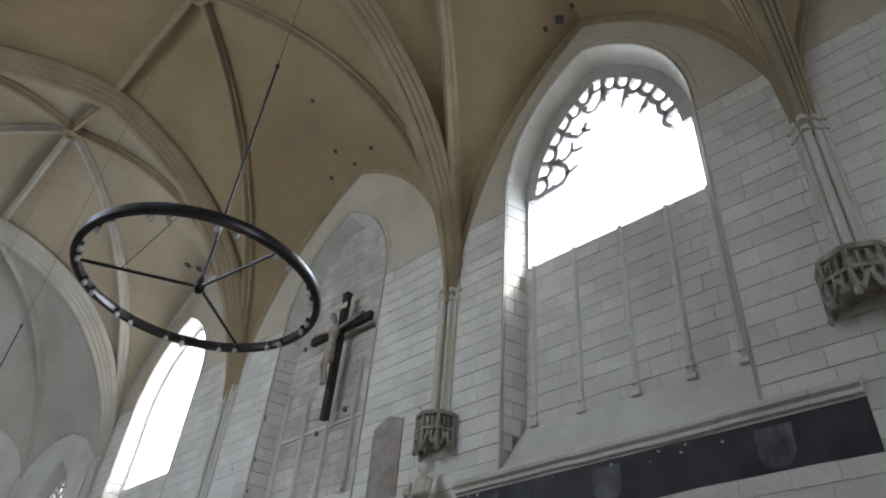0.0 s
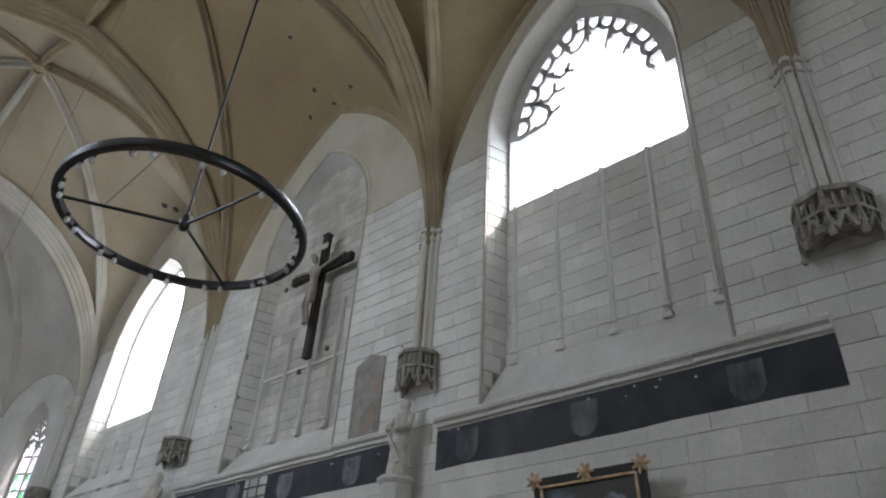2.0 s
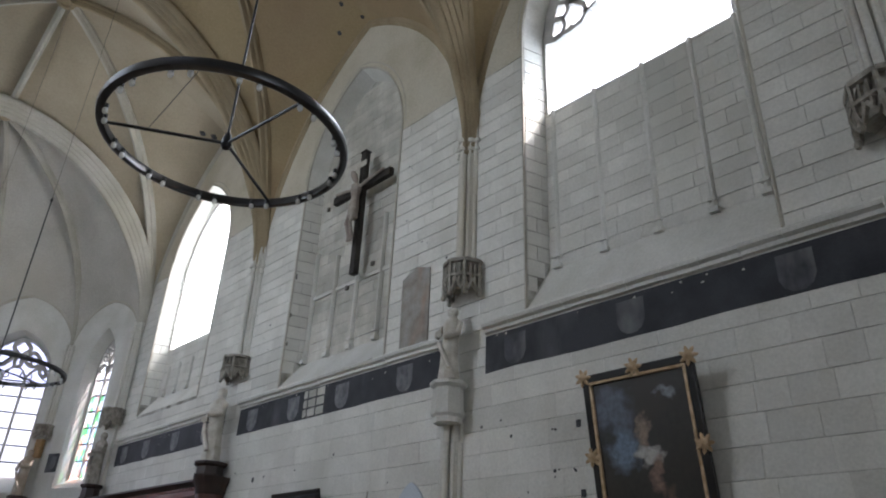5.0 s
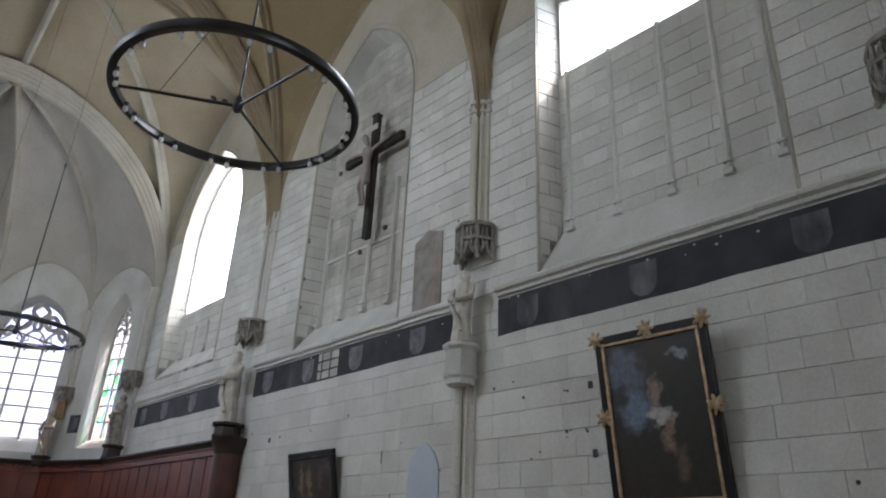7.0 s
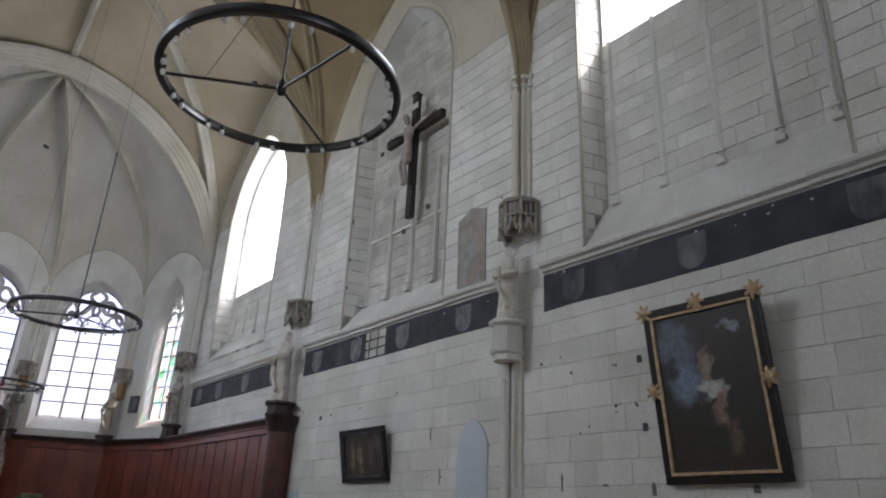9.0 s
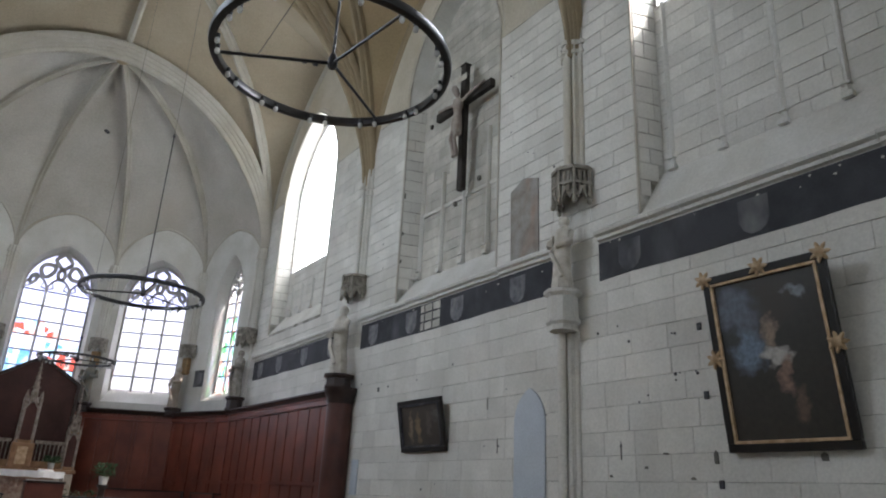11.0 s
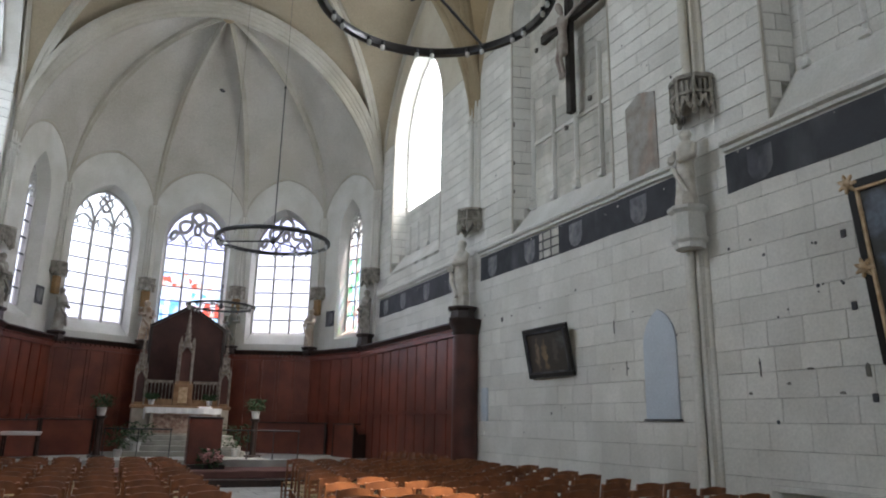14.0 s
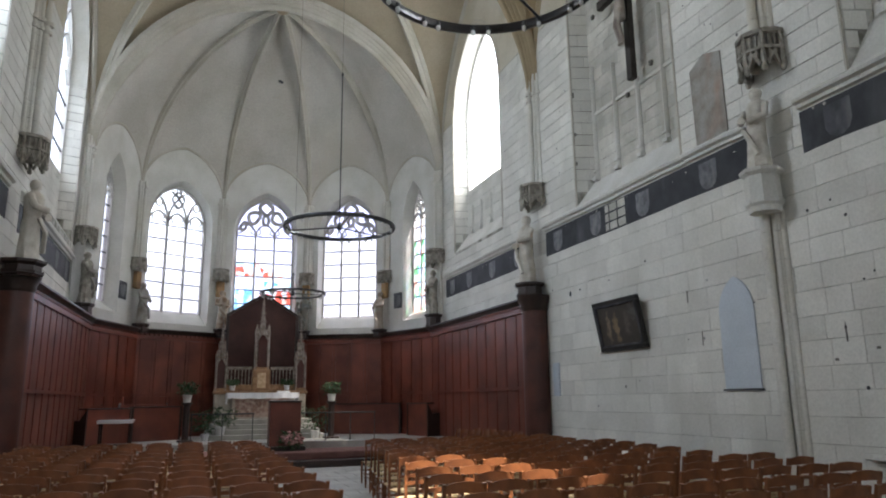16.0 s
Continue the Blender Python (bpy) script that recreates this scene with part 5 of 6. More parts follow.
# ---- panelling round the choir ----
def panelling(p0, p1, z0, label):
    a, b = Vector((*p0, 0)), Vector((*p1, 0))
    d = (b - a).normalized()
    n = Vector((-d.y, d.x, 0))
    if n.dot(Vector((AX, 19, 0)) - a) < 0:
        n = -n
    L = (b - a).length
    ob = thing("wood_panelling", label, "panelling", "choir panelling", kind="structure")

    def to3(s, z, dep):
        return a + d * s + n * dep + Vector((0, 0, z))

    part("backing", MB().prism([(0, z0), (L, z0), (L, 4.0), (0, 4.0)], to3, -0.2, 0.0), WOOD_RED, ob)
    count = max(2, round(L / 0.62))
    w = L / count
    for k in range(count + 1):
        s_ = min(max(k * w, 0.05), L - 0.05)
        part("stile", MB().prism([(s_ - 0.05, z0), (s_ + 0.05, z0), (s_ + 0.05, 3.86), (s_ - 0.05, 3.86)], to3, 0.0, 0.03), WOOD_RED, ob)
        if k < count:
            for za, zb in ((z0 + 0.2, 1.85), (2.0, 3.7)):
                part("panel", MB().prism([(s_ + 0.075, za), (s_ + w - 0.075, za), (s_ + w - 0.075, zb), (s_ + 0.075, zb)], to3, 0.0, 0.02), WOOD_RED, ob)
    for za, zb, dep in ((z0, z0 + 0.16, 0.06), (1.88, 1.97, 0.06), (3.74, 3.86, 0.07)):
        part("rail", MB().prism([(0.002, za), (L - 0.002, za), (L - 0.002, zb), (0.002, zb)], to3, 0.0, dep), WOOD_RED, ob)
    for k in range(int(L / 0.16)):
        s_ = 0.08 + k * 0.16
        part("dentil", MB().prism([(s_, 3.87), (s_ + 0.08, 3.87), (s_ + 0.08, 3.93), (s_, 3.93)], to3, 0.0, 0.09), WOOD_RED, ob)
    prof = [(3.93, 0.0), (3.93, 0.08), (3.99, 0.12), (4.04, 0.17), (4.08, 0.17), (4.08, -0.25)]
    part("cornice", MB().add([to3(s_, z, q) for s_ in (0, L) for z, q in prof], [tuple(range(6)), tuple(range(11, 5, -1))] + [(q, (q + 1) % 6, (q + 1) % 6 + 6, q + 6) for q in range(6)]), WOOD_DARK, ob)
    return ob


def inset(k):
    x, y = APSE[k]
    v = Vector((AX - x, 22.0 - y)).normalized()
    return x + v.x * 0.33, y + v.y * 0.33


corners = [(XL + 0.3, 15.3)] + [inset(k) for k in range(6)] + [(XR - 0.3, 15.5)]
for a, b in zip(corners, corners[1:]):
    panelling(a, b, 0.02 if 15.3 in a or 15.5 in b else CHOIR, "tall red-brown wooden panelling with a dark cornice")
for x, y in ((XR - 0.26, 15.2), (XL + 0.26, 15.0)):
    ob = thing("panelling_end_column", "dark rounded wooden column ending the panelling", "column", "panelling end columns", pose(x, y, 0))
    part("shaft", MB().lathe([(0.36, 0.0), (0.36, 0.25), (0.31, 0.3), (0.31, 3.72)], 20), WOOD_END, ob, smooth=40)
    part("capital", MB().lathe([(0.31, 3.72), (0.34, 3.78), (0.33, 3.84), (0.40, 3.98), (0.42, 4.09), (0.2, 4.1)], 20), WOOD_DARK, ob, smooth=40)

# ---- steps and choir floor ----
CARPET = material("red_carpet", (0.20, 0.10, 0.085), 0.95, (0.15, 0.075, 0.065), 3, 90, 0.3)
choir = thing("choir_floor", "raised choir floor of pale stone with two dark-edged steps", "floor", kind="structure")
part("step", MB().box(XL, XR, 18.75, 21.2, 0.0, 0.18, bevel=0.015), WOOD_DARK, choir)
part("step", MB().box(XL, XR, 19.15, 21.2, 0.18, 0.36, bevel=0.015), CARPET, choir)
part("pavement", MB().box(XL, XR, 20.9, 27.5, 0.02, CHOIR, bevel=0.01), FLOOR, choir)

# ---- altar and reredos ----
MARBLE = material("altar_stone", (0.52, 0.46, 0.38), 0.6, (0.40, 0.33, 0.26), 4, 30, 0.15)
RELIEF = material("relief_stone", (0.46, 0.34, 0.27), 0.7, (0.28, 0.16, 0.12), 9, 40, 0.5)
LINEN = material("white_linen", (0.80, 0.80, 0.80), 0.9, (0.72, 0.72, 0.73), 6, 120, 0.2)
PALE_STEP = material("pale_step_stone", (0.40, 0.385, 0.34), 0.6, (0.31, 0.295, 0.26), 3, 40, 0.15)
OAK = material("gilded_oak", (0.33, 0.19, 0.10), 0.5, (0.22, 0.12, 0.06), 5, 40, 0.2)
altar_steps = thing("altar_steps", "four pale stone steps under the altar", "steps", kind="structure")
for k in range(4):
    part("step", MB().box(0.55 + k * 0.08, 4.05 - k * 0.08, 22.7 + k * 0.32, 26.0, CHOIR + k * 0.145, CHOIR + (k + 1) * 0.145, bevel=0.012), PALE_STEP, altar_steps)
TOP = CHOIR + 4 * 0.145
altar = thing("altar", "stone altar with carved relief front and white linen cloth", "altar", m=pose(2.28, 24.35, TOP))
part("body", MB().box(-0.98, 0.98, -0.3, 0.4, 0, 0.72, bevel=0.015), MARBLE, altar)
part("relief_panel", MB().box(-0.88, 0.88, -0.315, -0.29, 0.06, 0.64, bevel=0.006), RELIEF, altar)
rng = random.Random(15)
for k in range(16):
    part("relief_boss", MB().lathe([(0.07, -0.01), (0.06, 0.02), (0.02, 0.035)], 7, Matrix.Translation((-0.78 + 0.104 * k, -0.315, 0.2 + rng.random() * 0.3)) @ Matrix.Rotation(math.pi / 2, 4, "X")), RELIEF, altar, smooth=50)
part("table_slab", MB().box(-1.1, 1.1, -0.4, 0.45, 0.72, 0.82, bevel=0.02), MARBLE, altar)
cloth = thing("altar_cloth", "white linen cloth over the altar table", "altar cloth", m=pose(2.28, 24.35, TOP + 0.82))
part("top", MB().box(-1.13, 1.13, -0.43, 0.4, 0.002, 0.012), LINEN, cloth)
mb = MB()
for k in range(30):
    x0, x1 = -1.13 + 2.26 * k / 30, -1.13 + 2.26 * (k + 1) / 30
    y0, y1 = -0.43 - 0.008 * math.sin(k * 1.7), -0.43 - 0.008 * math.sin((k + 1) * 1.7)
    mb.add([(x0, y0, 0.01), (x1, y1, 0.01), (x1, y1 - 0.01, -0.17 + 0.012 * math.sin(k * 0.9)), (x0, y0 - 0.01, -0.17 + 0.012 * math.sin((k - 1) * 0.9))], [(0, 1, 2, 3)])
part("front_drop", mb, LINEN, cloth)
for sx in (-1.135, 1.135):
    part("side_drop", MB().box(sx - 0.005, sx + 0.005, -0.43, 0.4, -0.35, 0.01), LINEN, cloth)
book = thing("altar_book", "open pale book on the altar cloth", "book", m=pose(2.95, 24.2, TOP + 0.835, 12, 0, 0))
part("page_block", MB().box(-0.2, 0.2, -0.14, 0.14, 0.0, 0.03, bevel=0.008), LINEN, book)
part("cover", MB().box(-0.22, 0.22, -0.16, 0.16, -0.008, 0.0), WOOD_RED, book)


GREY_CARVED = material("grey_carved_oak", (0.34, 0.295, 0.25), 0.8, (0.16, 0.125, 0.10), 9, 50, 0.4)


def turret(parent, x, z0, w, shaft_h, spire, niche=True):
    """A gothic turret: four posts, a gabled niche, crocketed spire."""
    name = "turret"
    t = thing_part(name, parent, (x, 0, z0))
    for sx in (-1, 1):
        for sy in (-1, 1):
            part("post", MB().lathe([(w * 0.14, 0), (w * 0.11, 0.06), (w * 0.11, shaft_h), (w * 0.15, shaft_h + 0.03), (0.004, shaft_h + w * 0.9)], 6, Matrix.Translation((sx * w * 0.5, sy * w * 0.5, 0))), GREY_CARVED, t)
    part("back", MB().box(-w * 0.48, w * 0.48, w * 0.3, w * 0.5, 0, shaft_h), WOOD_END if niche else GREY_CARVED, t)
    part("foot", MB().box(-w * 0.62, w * 0.62, -w * 0.6, w * 0.6, 0, 0.08, bevel=0.01), OAK, t)
    for sx in (-1, 1):
        part("gable_rake", MB().sweep([(sx * w * 0.55, -w * 0.5, shaft_h * 0.78), (sx * w * 0.2, -w * 0.52, shaft_h * 0.98), (0, -w * 0.52, shaft_h + w * 0.55)], [(-0.025, -0.03), (0.025, -0.03), (0.025, 0.03), (-0.025, 0.03)]), GREY_CARVED, t)
    mb = MB().lathe([(w * 0.46, shaft_h), (w * 0.27, shaft_h + spire * 0.12), (w * 0.15, shaft_h + spire * 0.5), (0.012, shaft_h + spire)], 8)
    for k in range(7):
        z = shaft_h + spire * (0.12 + 0.115 * k)
        r = w * (0.33 - 0.042 * k)
        for q in range(4):
            a = math.pi / 2 * q + math.pi / 4 * (k % 2)
            mb.lathe([(0.004, -0.03), (0.03, 0.0), (0.004, 0.035)], 5, Matrix.Translation((r * math.cos(a), r * math.sin(a), z)))
    mb.lathe([(0.01, shaft_h + spire - 0.02), (0.045, shaft_h + spire + 0.02), (0.01, shaft_h + spire + 0.07)], 6)
    part("spire", mb, GREY_CARVED, t)
    return t


def thing_part(name, parent, loc):
    """A plain plinth mesh that carries a part's own pieces."""
    ob = part(name, MB().box(-0.05, 0.05, -0.05, 0.05, 0.0, 0.02), GREY_CARVED, parent)
    ob.location = loc
    return ob


reredos = thing("reredos", "carved gothic reredos with three grey spired turrets", "reredos", m=pose(2.28, 25.15, TOP))
part("base", MB().box(-1.5, 1.5, -0.3, 0.35, 0.0, 0.80, bevel=0.02), MARBLE, reredos)
part("predella", MB().box(-1.55, 1.55, -0.34, 0.35, 0.80, 0.92, bevel=0.02), OAK, reredos)
part("gradine", MB().box(-1.2, 1.2, -0.1, 0.3, 0.92, 1.12, bevel=0.015), OAK, reredos)
part("tabernacle", MB().box(-0.3, 0.3, -0.25, 0.2, 0.92, 1.62, bevel=0.02), OAK, reredos)
part("tabernacle_door", MB().box(-0.14, 0.14, -0.265, -0.24, 1.0, 1.5, bevel=0.01), GOLD_LEAF, reredos)
for sx in (-1, 1):
    part("gallery_rail", MB().box(min(sx * 0.32, sx * 1.15), max(sx * 0.32, sx * 1.15), -0.05, 0.05, 1.62, 1.72, bevel=0.01), GREY_CARVED, reredos)
    for k in range(7):
        x = sx * (0.40 + 0.115 * k)
        part("gallery_post", MB().lathe([(0.02, 1.12), (0.016, 1.4), (0.024, 1.62)], 6, Matrix.Translation((x, 0, 0))), GREY_CARVED, reredos)
turret(reredos, 0.0, 1.62, 0.40, 1.2, 1.3)
turret(reredos, -1.32, 0.92, 0.31, 1.05, 0.8)
turret(reredos, -1.32, 1.97, 0.19, 0.45, 0.95)
turret(reredos, 1.32, 0.92, 0.31, 1.05, 0.8)
turret(reredos, 1.32, 1.97, 0.19, 0.45, 0.95)
SCREEN_WOOD = material("dull_brown_wood", (0.070, 0.028, 0.022), 0.6, (0.045, 0.018, 0.014), 2, 30, 0.1)
screen = thing("gabled_screen", "tall dark red-brown wooden gabled screen behind the reredos", "screen", m=pose(2.33, 25.75, CHOIR))
part("board", MB().prism([(-1.2, 0), (1.2, 0), (1.2, 4.12), (0.0, 4.88), (-1.2, 4.12)], lambda a, b, d: Vector((a, d, b)), 0.0, 0.1), SCREEN_WOOD, screen)
for sx in (-1, 1):
    part("gable_moulding", MB().sweep([(sx * 1.24, -0.03, 4.12), (0, -0.03, 4.9)], [(-0.04, -0.05), (0.04, -0.05), (0.04, 0.05), (-0.04, 0.05)], up=(0, -1, 0)), WOOD_DARK, screen)
    part("side_post", MB().box(sx * 1.2 - 0.05, sx * 1.2 + 0.05, -0.06, 0.12, 0, 4.12, bevel=0.01), WOOD_DARK, screen)

# ---- lectern, plants, tables, rail ----
lectern = thing("lectern", "plain red-brown wooden lectern facing the nave", "lectern", m=pose(2.52, 20.3, 0.36))
part("plinth", MB().box(-0.55, 0.55, -0.35, 0.35, 0, 0.12, bevel=0.01), WOOD_DARK, lectern)
part("front_panel", MB().box(-0.42, 0.42, -0.25, 0.25, 0.12, 1.28, bevel=0.012), WOOD_RED, lectern)
part("desk", MB().box(-0.44, 0.44, -0.28, 0.28, 1.28, 1.33, pose(0, 0, 0, 0, 0, 0), bevel=0.01), WOOD_DARK, lectern)
paper = part("paper", MB().box(-0.38, 0.3, -0.2, 0.2, 0.0, 0.015), LINEN)
paper.matrix_basis = pose(2.5, 20.3, 1.695)
tagged(paper, "white papers lying on the lectern", "paper")
GREEN_LEAF = material("green_leaves", (0.05, 0.09, 0.035), 0.6, (0.03, 0.06, 0.02), 12, 50, 0.2, vary=0.3)
PETAL = material("pink_white_petals", (0.62, 0.42, 0.40), 0.7, (0.5, 0.16, 0.16), 25, 60, 0.2, vary=0.35)
POT = material("white_pot", (0.72, 0.71, 0.69), 0.4, None, 5, 40, 0.05)


def plant(x, y, z, pot_r, spread, height, seed, label, flowers=0, pot=True):
    rng = random.Random(seed)
    ob = thing("potted_plant", label, "potted plant", "plants by the altar", pose(x, y, z))
    base = 0.0
    if pot:
        part("pot", MB().lathe([(pot_r * 0.75, 0), (pot_r, pot_r * 1.6), (pot_r * 1.08, pot_r * 1.65), (pot_r * 0.9, pot_r * 1.7), (pot_r * 0.8, pot_r * 1.45)], 14), POT, ob, smooth=40)
        base = pot_r * 1.4
    mb = MB()
    for k in range(110):
        a, u = rng.uniform(0, 6.283), rng.random() ** 0.6
        h = base + height * rng.uniform(0.15, 1.0)
        p = Vector((math.cos(a) * spread * u, math.sin(a) * spread * u, h))
        m = Matrix.Translation(p) @ Euler((rng.uniform(-1, 1), rng.uniform(-1, 1), a)).to_matrix().to_4x4()
        ln = rng.uniform(0.07, 0.15)
        mb.add([m @ Vector(q) for q in ((0, -ln * 0.22, 0), (ln * 0.5, 0, 0.012), (ln, 0, -0.02), (0, ln * 0.22, 0), (-ln * 0.35, 0, 0.0))], [(4, 0, 1), (4, 1, 3), (0, 2, 1), (1, 2, 3)])
    tagged(part("foliage", mb, GREEN_LEAF, ob), kind="stuff")
    for k in range(5):
        a = k * 1.3
        part("stem", MB().tube([(0, 0, base * 0.8), (math.cos(a) * spread * 0.3, math.sin(a) * spread * 0.3, base + height * 0.7)], 0.006, 5), GREEN_LEAF, ob)
    for k in range(flowers):
        a, u = rng.uniform(0, 6.283), rng.random() ** 0.5
        z_ = base + height * rng.uniform(0.45, 1.05) * (1.1 - 0.4 * u)
        part("blossom", MB().lathe([(0.012, -0.02), (0.05, 0.0), (0.055, 0.02), (0.03, 0.04), (0.006, 0.045)], 9, Matrix.Translation((math.cos(a) * spread * u, math.sin(a) * spread * u * 0.8, z_)), ring=None), PETAL, ob, smooth=40)
    return ob


def stand(x, y, z, h, label):
    ob = thing("plant_stand", label, "stand", "plant stands", pose(x, y, z))
    part("foot", MB().box(-0.22, 0.22, -0.22, 0.22, 0, 0.06, bevel=0.01), WOOD_DARK, ob)
    part("column", MB().lathe([(0.12, 0.06), (0.09, 0.15), (0.09, h - 0.1), (0.15, h - 0.04), (0.16, h)], 12), WOOD_DARK, ob, smooth=40)
    return ob


plant(2.66, 19.8, 0.37, 0.14, 0.31, 0.5, 51, "arrangement of pink and white flowers before the lectern", flowers=70, pot=False)
for x, seed in ((-0.05, 52), (4.2, 53)):
    stand(x, 22.3, CHOIR, 1.12, "dark slim wooden plant stand")
    plant(x, 22.3, CHOIR + 1.12, 0.13, 0.26, 0.4, seed, "green plant in a white pot on a stand")
plant(0.95, 22.95, CHOIR + 0.145, 0.15, 0.45, 0.6, 54, "leafy green plant in a white pot beside altar steps")
plant(0.5, 22.6, CHOIR, 0.12, 0.4, 0.7, 55, "bushy dark green plant beside the altar steps")
plant(3.75, 22.55, CHOIR, 0.14, 0.42, 0.75, 56, "bushy dark green plant beside the altar steps")
plant(1.35, 25.0, TOP + 0.92, 0.10, 0.18, 0.22, 57, "small green plant in a white pot on the reredos")
plant(3.15, 25.0, TOP + 0.92, 0.10, 0.18, 0.22, 58, "small green plant in a white pot on the reredos")

credence = thing("side_table", "small dark wooden table with a white cloth top", "table", m=pose(-1.75, 20.6, 0.36))
part("tabletop", MB().box(-0.4, 0.4, -0.28, 0.28, 0.82, 0.86, bevel=0.008), WOOD_DARK, credence)
for sx in (-0.36, 0.36):
    for sy in (-0.24, 0.24):
        part("leg", MB().lathe([(0.02, 0), (0.03, 0.2), (0.022, 0.5), (0.03, 0.82)], 8, Matrix.Translation((sx, sy, 0))), WOOD_DARK, credence, smooth=50)
part("shelf", MB().box(-0.35, 0.35, -0.23, 0.23, 0.25, 0.28, bevel=0.005), WOOD_DARK, credence)
tc = part("tablecloth", MB().box(-0.43, 0.43, -0.31, 0.31, 0.862, 0.885, bevel=0.008).box(-0.43, 0.43, -0.315, -0.30, 0.80, 0.88), LINEN)
tc.matrix_basis = pose(-1.75, 20.6, 0.36)
tagged(tc, "white linen cloth on a side table", "tablecloth")


def stall(x, y, z, w, h, rz, label):
    """A choir bench with a tall front."""
    ob = thing("choir_stall", label, "bench", "choir stalls", pose(x, y, z, 0, 0, rz))
    part("front_panel", MB().box(-w / 2, w / 2, -0.03, 0.03, 0, h, bevel=0.008), WOOD_RED, ob)
    part("book_rest", MB().box(-w / 2 - 0.03, w / 2 + 0.03, -0.08, 0.22, h, h + 0.04, bevel=0.01), WOOD_DARK, ob)
    part("seat", MB().box(-w / 2, w / 2, 0.45, 0.85, 0.40, 0.44, bevel=0.008), WOOD_RED, ob)
    part("backrest", MB().box(-w / 2, w / 2, 0.85, 0.90, 0.0, h + 0.1, bevel=0.008), WOOD_RED, ob)
    for sx in (-w / 2, w / 2):
        part("end_panel", MB().prism([(-0.05, 0), (0.92, 0), (0.92, h + 0.15), (0.75, h * 0.75), (0.15, h * 0.7), (-0.05, h)], lambda a, b, d, sx=sx: Vector((sx + d, a, b)), -0.03, 0.03), WOOD_DARK, ob)
    return ob


stall(-2.1, 22.1, CHOIR, 1.9, 0.95, 60, "low red-brown wooden choir bench by the panelling")
stall(-0.9, 23.6, CHOIR, 1.5, 0.98, 28, "red-brown wooden choir bench in front of panelling")
stall(5.80, 24.55, CHOIR, 2.5, 1.0, -31, "red-brown wooden choir bench in front of panelling")
stall(7.0, 22.2, CHOIR, 1.2, 1.0, -75, "dark wooden choir bench by the panelling")


def rail(x0, x1, y, z, label):
    ob = thing("communion_rail", label, "rail", "choir rails", pose(0, y, z))
    n = max(2, round((x1 - x0) / 0.75))
    for k in range(n + 1):
        part("post", MB().lathe([(0.05, 0), (0.014, 0.03), (0.014, 0.78)], 8, Matrix.Translation((x0 + (x1 - x0) * k / n, 0, 0))), IRON, ob, smooth=50)
    part("handrail", MB().tube([(x0 - 0.03, 0, 0.79), (x1 + 0.03, 0, 0.79)], 0.02, 8), IRON, ob, smooth=50)
    return ob


rail(0.1, 1.75, 21.2, CHOIR, "thin dark metal rail before the altar")
rail(3.1, 5.3, 21.2, CHOIR, "thin dark metal rail before the altar")
for x, y, z, rz in ((7.45, 24.1, 3.5, 0), (-2.4, 24.2, 3.5, 0)):
    ob = part("small_lamp", MB().lathe([(0.03, -0.06), (0.07, -0.03), (0.075, 0.03), (0.04, 0.06)], 10), BULB, smooth=40)
    ob.matrix_basis = pose(x - 0.22 * (1 if x > 0 else -1), y, z)
    tagged(ob, "small pale globe lamp fixed on the panelling", "lamp", "panelling lamps")

# ---- chairs ----
CHAIR_WOOD = material("chair_wood", (0.235, 0.083, 0.029), 0.36, (0.15, 0.05, 0.018), 7, 60, 0.12, vary=0.16, spec=0.5)
RUSH = material("rush_seat", (0.46, 0.35, 0.20), 0.8, (0.34, 0.24, 0.12), 20, 150, 0.5, vary=0.12)


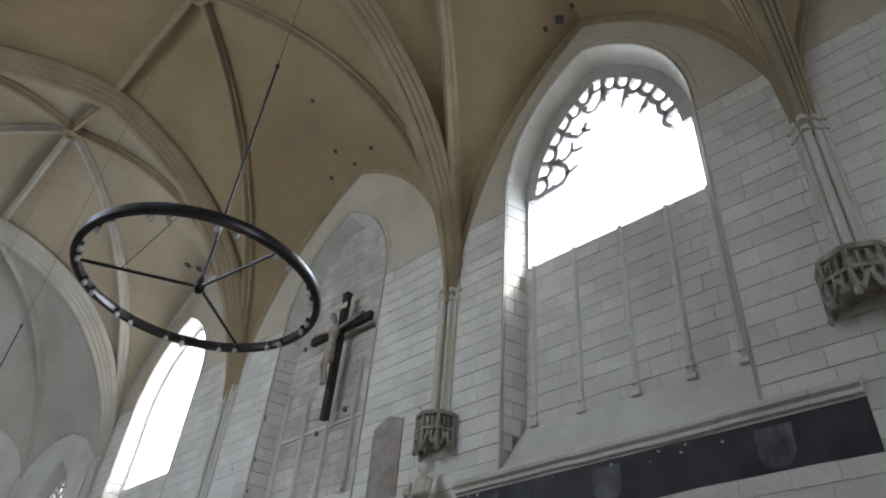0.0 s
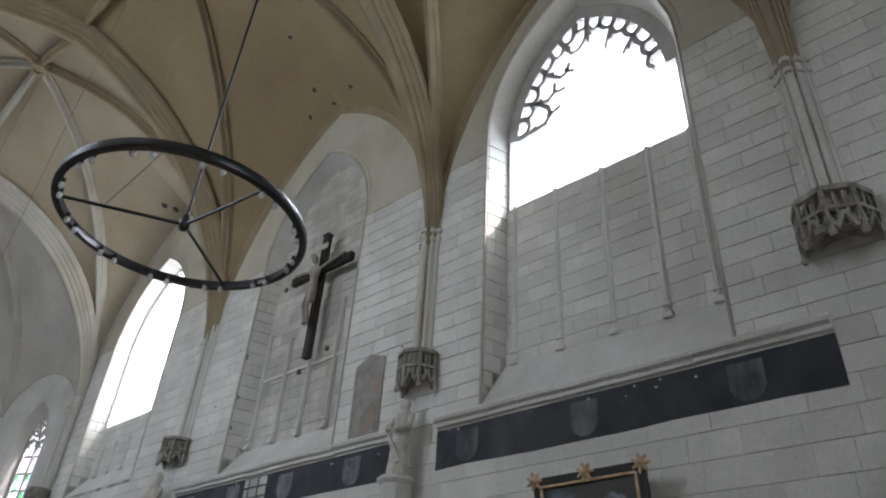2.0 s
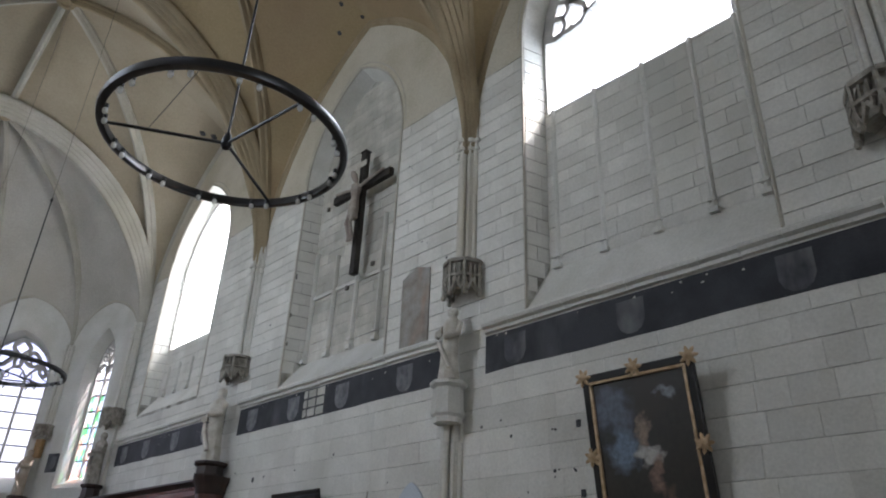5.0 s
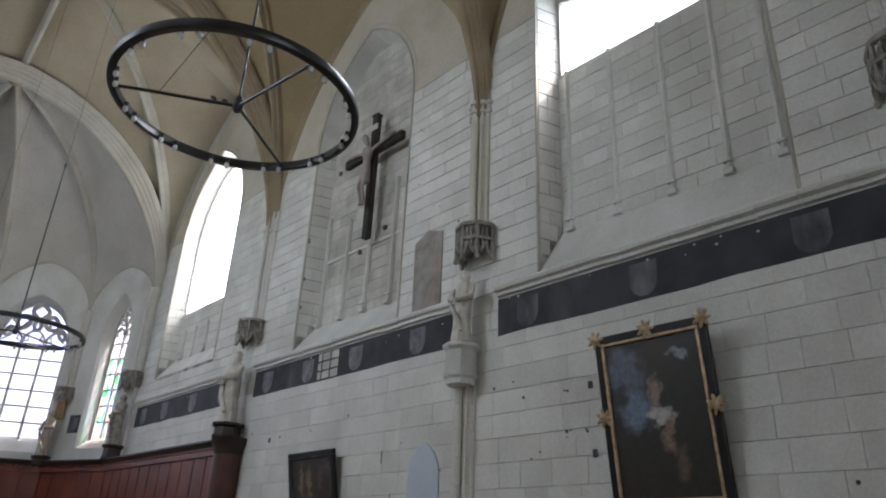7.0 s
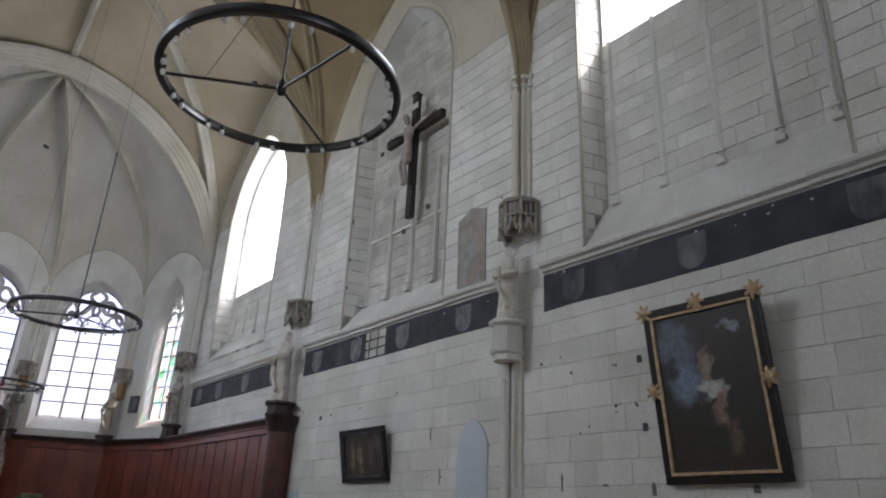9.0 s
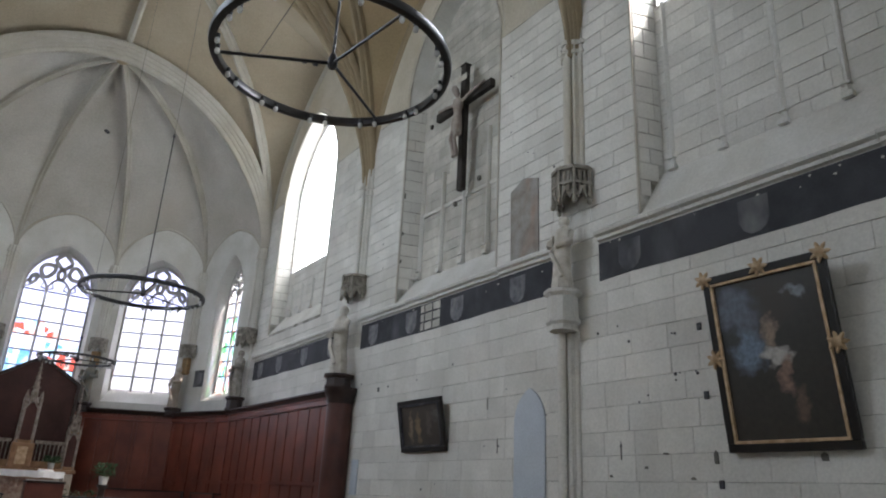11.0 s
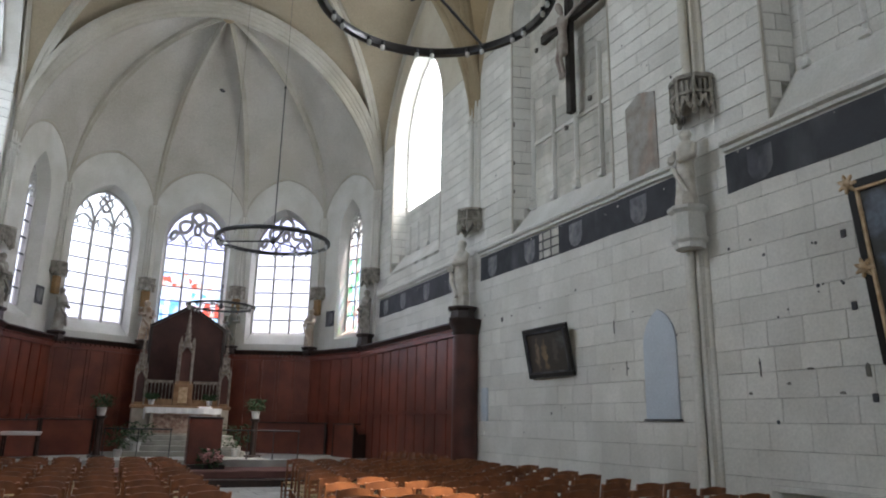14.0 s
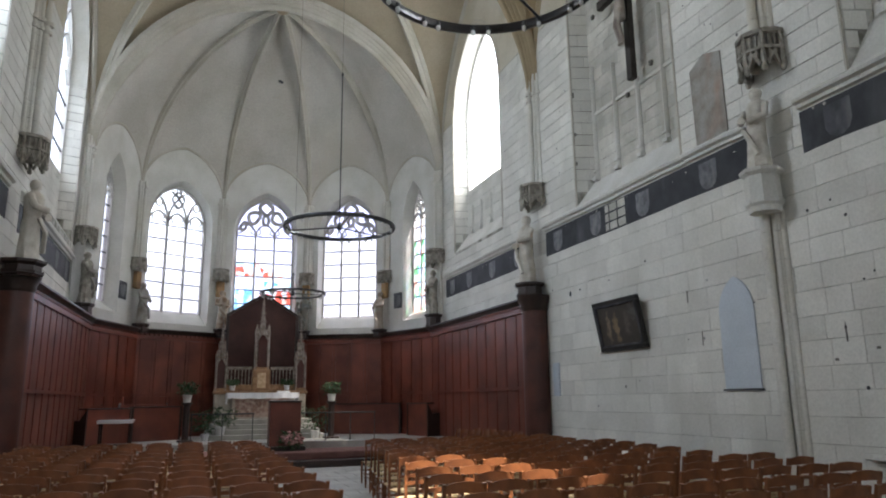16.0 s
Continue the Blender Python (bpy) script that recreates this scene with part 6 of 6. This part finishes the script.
def make_chair():
    ob = thing("church_chair", "red-brown wooden church chair with a straw seat", "chair", "rows of church chairs", pose(0, 0, 0))
    seat = MB()
    n = 8
    vs, fs = [], []
    for j in range(n + 1):
        for k in range(n + 1):
            u, v = k / n * 2 - 1, j / n * 2 - 1
            w = 0.205 + 0.02 * (v + 1) / 2
            z = 0.455 - 0.02 * (abs(u) ** 6 + abs(v) ** 6) - 0.008 * (1 - u * u) * (1 - v * v)
            vs.append((u * w, v * 0.195, z))
    for j in range(n):
        for k in range(n):
            fs.append((j * (n + 1) + k, j * (n + 1) + k + 1, (j + 1) * (n + 1) + k + 1, (j + 1) * (n + 1) + k))
    seat.add(vs, fs).box(-0.195, 0.195, -0.18, 0.18, 0.415, 0.436)
    part("seat", seat, RUSH, ob, "pale straw seat", smooth=60)
    for sx in (-1, 1):
        part("back_post", MB().sweep([(sx * 0.195, -0.20, 0.0), (sx * 0.195, -0.19, 0.42), (sx * 0.20, -0.215, 0.68), (sx * 0.205, -0.26, 0.89)], [(-0.017, -0.017), (0.017, -0.017), (0.017, 0.017), (-0.017, 0.017)], up=(0, 1, 0)), CHAIR_WOOD, ob)
        part("front_leg", MB().lathe([(0.014, 0), (0.019, 0.2), (0.021, 0.44)], 6, Matrix.Translation((sx * 0.205, 0.19, 0))), CHAIR_WOOD, ob, smooth=50)
        part("side_stretcher", MB().tube([(sx * 0.20, -0.195, 0.22), (sx * 0.205, 0.19, 0.20)], 0.011, 5), CHAIR_WOOD, ob)

    def rail_(z0, z1, y, arch):
        mb = MB()
        k = 8
        vs = []
        for q in range(k + 1):
            u = q / k * 2 - 1
            yy = y - 0.02 * (1 - u * u)
            zt = z1 + arch * (1 - u * u) - (0.012 if abs(u) > 0.9 else 0)
            vs += [(u * 0.2, yy - 0.009, z0 + 0.3 * arch * (1 - u * u)), (u * 0.2, yy + 0.009, z0 + 0.3 * arch * (1 - u * u)), (u * 0.2, yy + 0.009, zt), (u * 0.2, yy - 0.009, zt)]
        fs = [(4 * q + a, 4 * q + (a + 1) % 4, 4 * q + 4 + (a + 1) % 4, 4 * q + 4 + a) for q in range(k) for a in range(4)]
        fs += [(3, 2, 1, 0), (4 * k, 4 * k + 1, 4 * k + 2, 4 * k + 3)]
        return mb.add(vs, fs)

    part("top_rail", rail_(0.80, 0.88, -0.255, 0.03), CHAIR_WOOD, ob, smooth=50)
    part("back_slat", rail_(0.62, 0.66, -0.22, 0.012), CHAIR_WOOD, ob, smooth=50)
    part("front_stretcher", MB().tube([(-0.205, 0.19, 0.26), (0.205, 0.19, 0.26)], 0.011, 5), CHAIR_WOOD, ob)
    part("back_stretcher", MB().tube([(-0.2, -0.195, 0.3), (0.2, -0.195, 0.3)], 0.011, 5), CHAIR_WOOD, ob)
    return ob


chair = make_chair()
rng = random.Random(8)
first = True
spots = []
for row in range(14):
    y = 5.05 + row * 0.80
    for col in range(8):
        spots.append((1.12 - col * 0.53, y, 0))
for row in range(13):
    y = 5.05 + row * 0.80
    start = 2.35 + (y - 6.0) * 0.15
    col = 0
    while start + col * 0.53 < 7.55:
        spots.append((start + col * 0.53, y, 0))
        col += 1
for k in range(6):
    spots.append((6.55, 15.6 + k * 0.5, 90))
    spots.append((7.15, 15.6 + k * 0.5, 90))
for k in range(5):
    spots.append((-2.6, 14.6 + k * 0.5, -90))
for x, y, rz in spots:
    m = pose(x + rng.uniform(-0.03, 0.03), y + rng.uniform(-0.05, 0.05), 0, 0, 0, rz + rng.uniform(-4, 4))
    if first:
        chair.matrix_basis = m
        first = False
    else:
        copy_thing(chair, m)

# ---- paving stones of the aisle ----
rng = random.Random(61)
slabs = {}
for row in range(34):
    y = 1.0 + row * 0.52
    for col in range(6):
        x = 0.9 + col * 0.62 + (0.31 if row % 2 else 0.0)
        if "slab" not in slabs:
            slabs["slab"] = MB().box(-0.304, 0.304, -0.254, 0.254, -0.01, 0.006, bevel=0.004).mesh("paving_stone", FLOOR)
        ob = part("paving_stone", slabs["slab"], None, floor)
        ob.location = (x, y, rng.uniform(-0.001, 0.001))

# ---- rope holes in the vault ----
for x, y, z, nx, ny, nz in ((5.834, 11.102, 15.963, 0.35, -0.23, 0.91), (7.098, 11.526, 15.405, 0.41, 0.33, 0.85), (7.31, 10.248, 14.849, 0.46, -0.46, 0.76), (7.466, 12.026, 15.004, 0.51, 0.36, 0.78),
                            (7.611, 11.272, 15.156, 0.43, -0.38, 0.82), (7.383, 4.841, 14.885, 0.45, 0.49, 0.74), (7.449, 4.201, 15.171, 0.47, 0.34, 0.81)):
    ob = part("vault_hole", MB().lathe([(0.055, -0.012), (0.045, 0.02)], 9, ring=lambda a, r, zz: (r * math.cos(a) * (1 + 0.2 * math.sin(2 * a)), r * math.sin(a) * 1.2, zz)), LEAD)
    ob.matrix_basis = Matrix.Translation((x, y, z)) @ Vector((nx, ny, nz)).to_track_quat("Z", "Y").to_matrix().to_4x4()
    tagged(ob, "small dark rope hole in the vault plaster", "hole", "holes in the vault")
for x, y, z in ((7.219, 19.214, 15.242), (7.527, 19.004, 15.166), (7.455, 4.527, 15.009), (2.58, 25.513, 13.642)):
    ob = part("vault_hole", MB().box(-0.09, 0.09, -0.09, 0.09, -0.05, 0.05, bevel=0.03), LEAD)
    ob.matrix_basis = pose(x, y, z, 20, 15, 30)
    tagged(ob, "dark ragged hole in the vault plaster", "hole", "holes in the vault")

# ---- ashlar of the nearest wall ----
face_wall(wall_south, right3, -14.0, 22.5, 0.0, 11.0, [W1, W2, W3], 11, picked=lambda a0, a1, za, zb: 2.6 < a0 and a1 < 14.8 and 1.0 < za < 4.9)
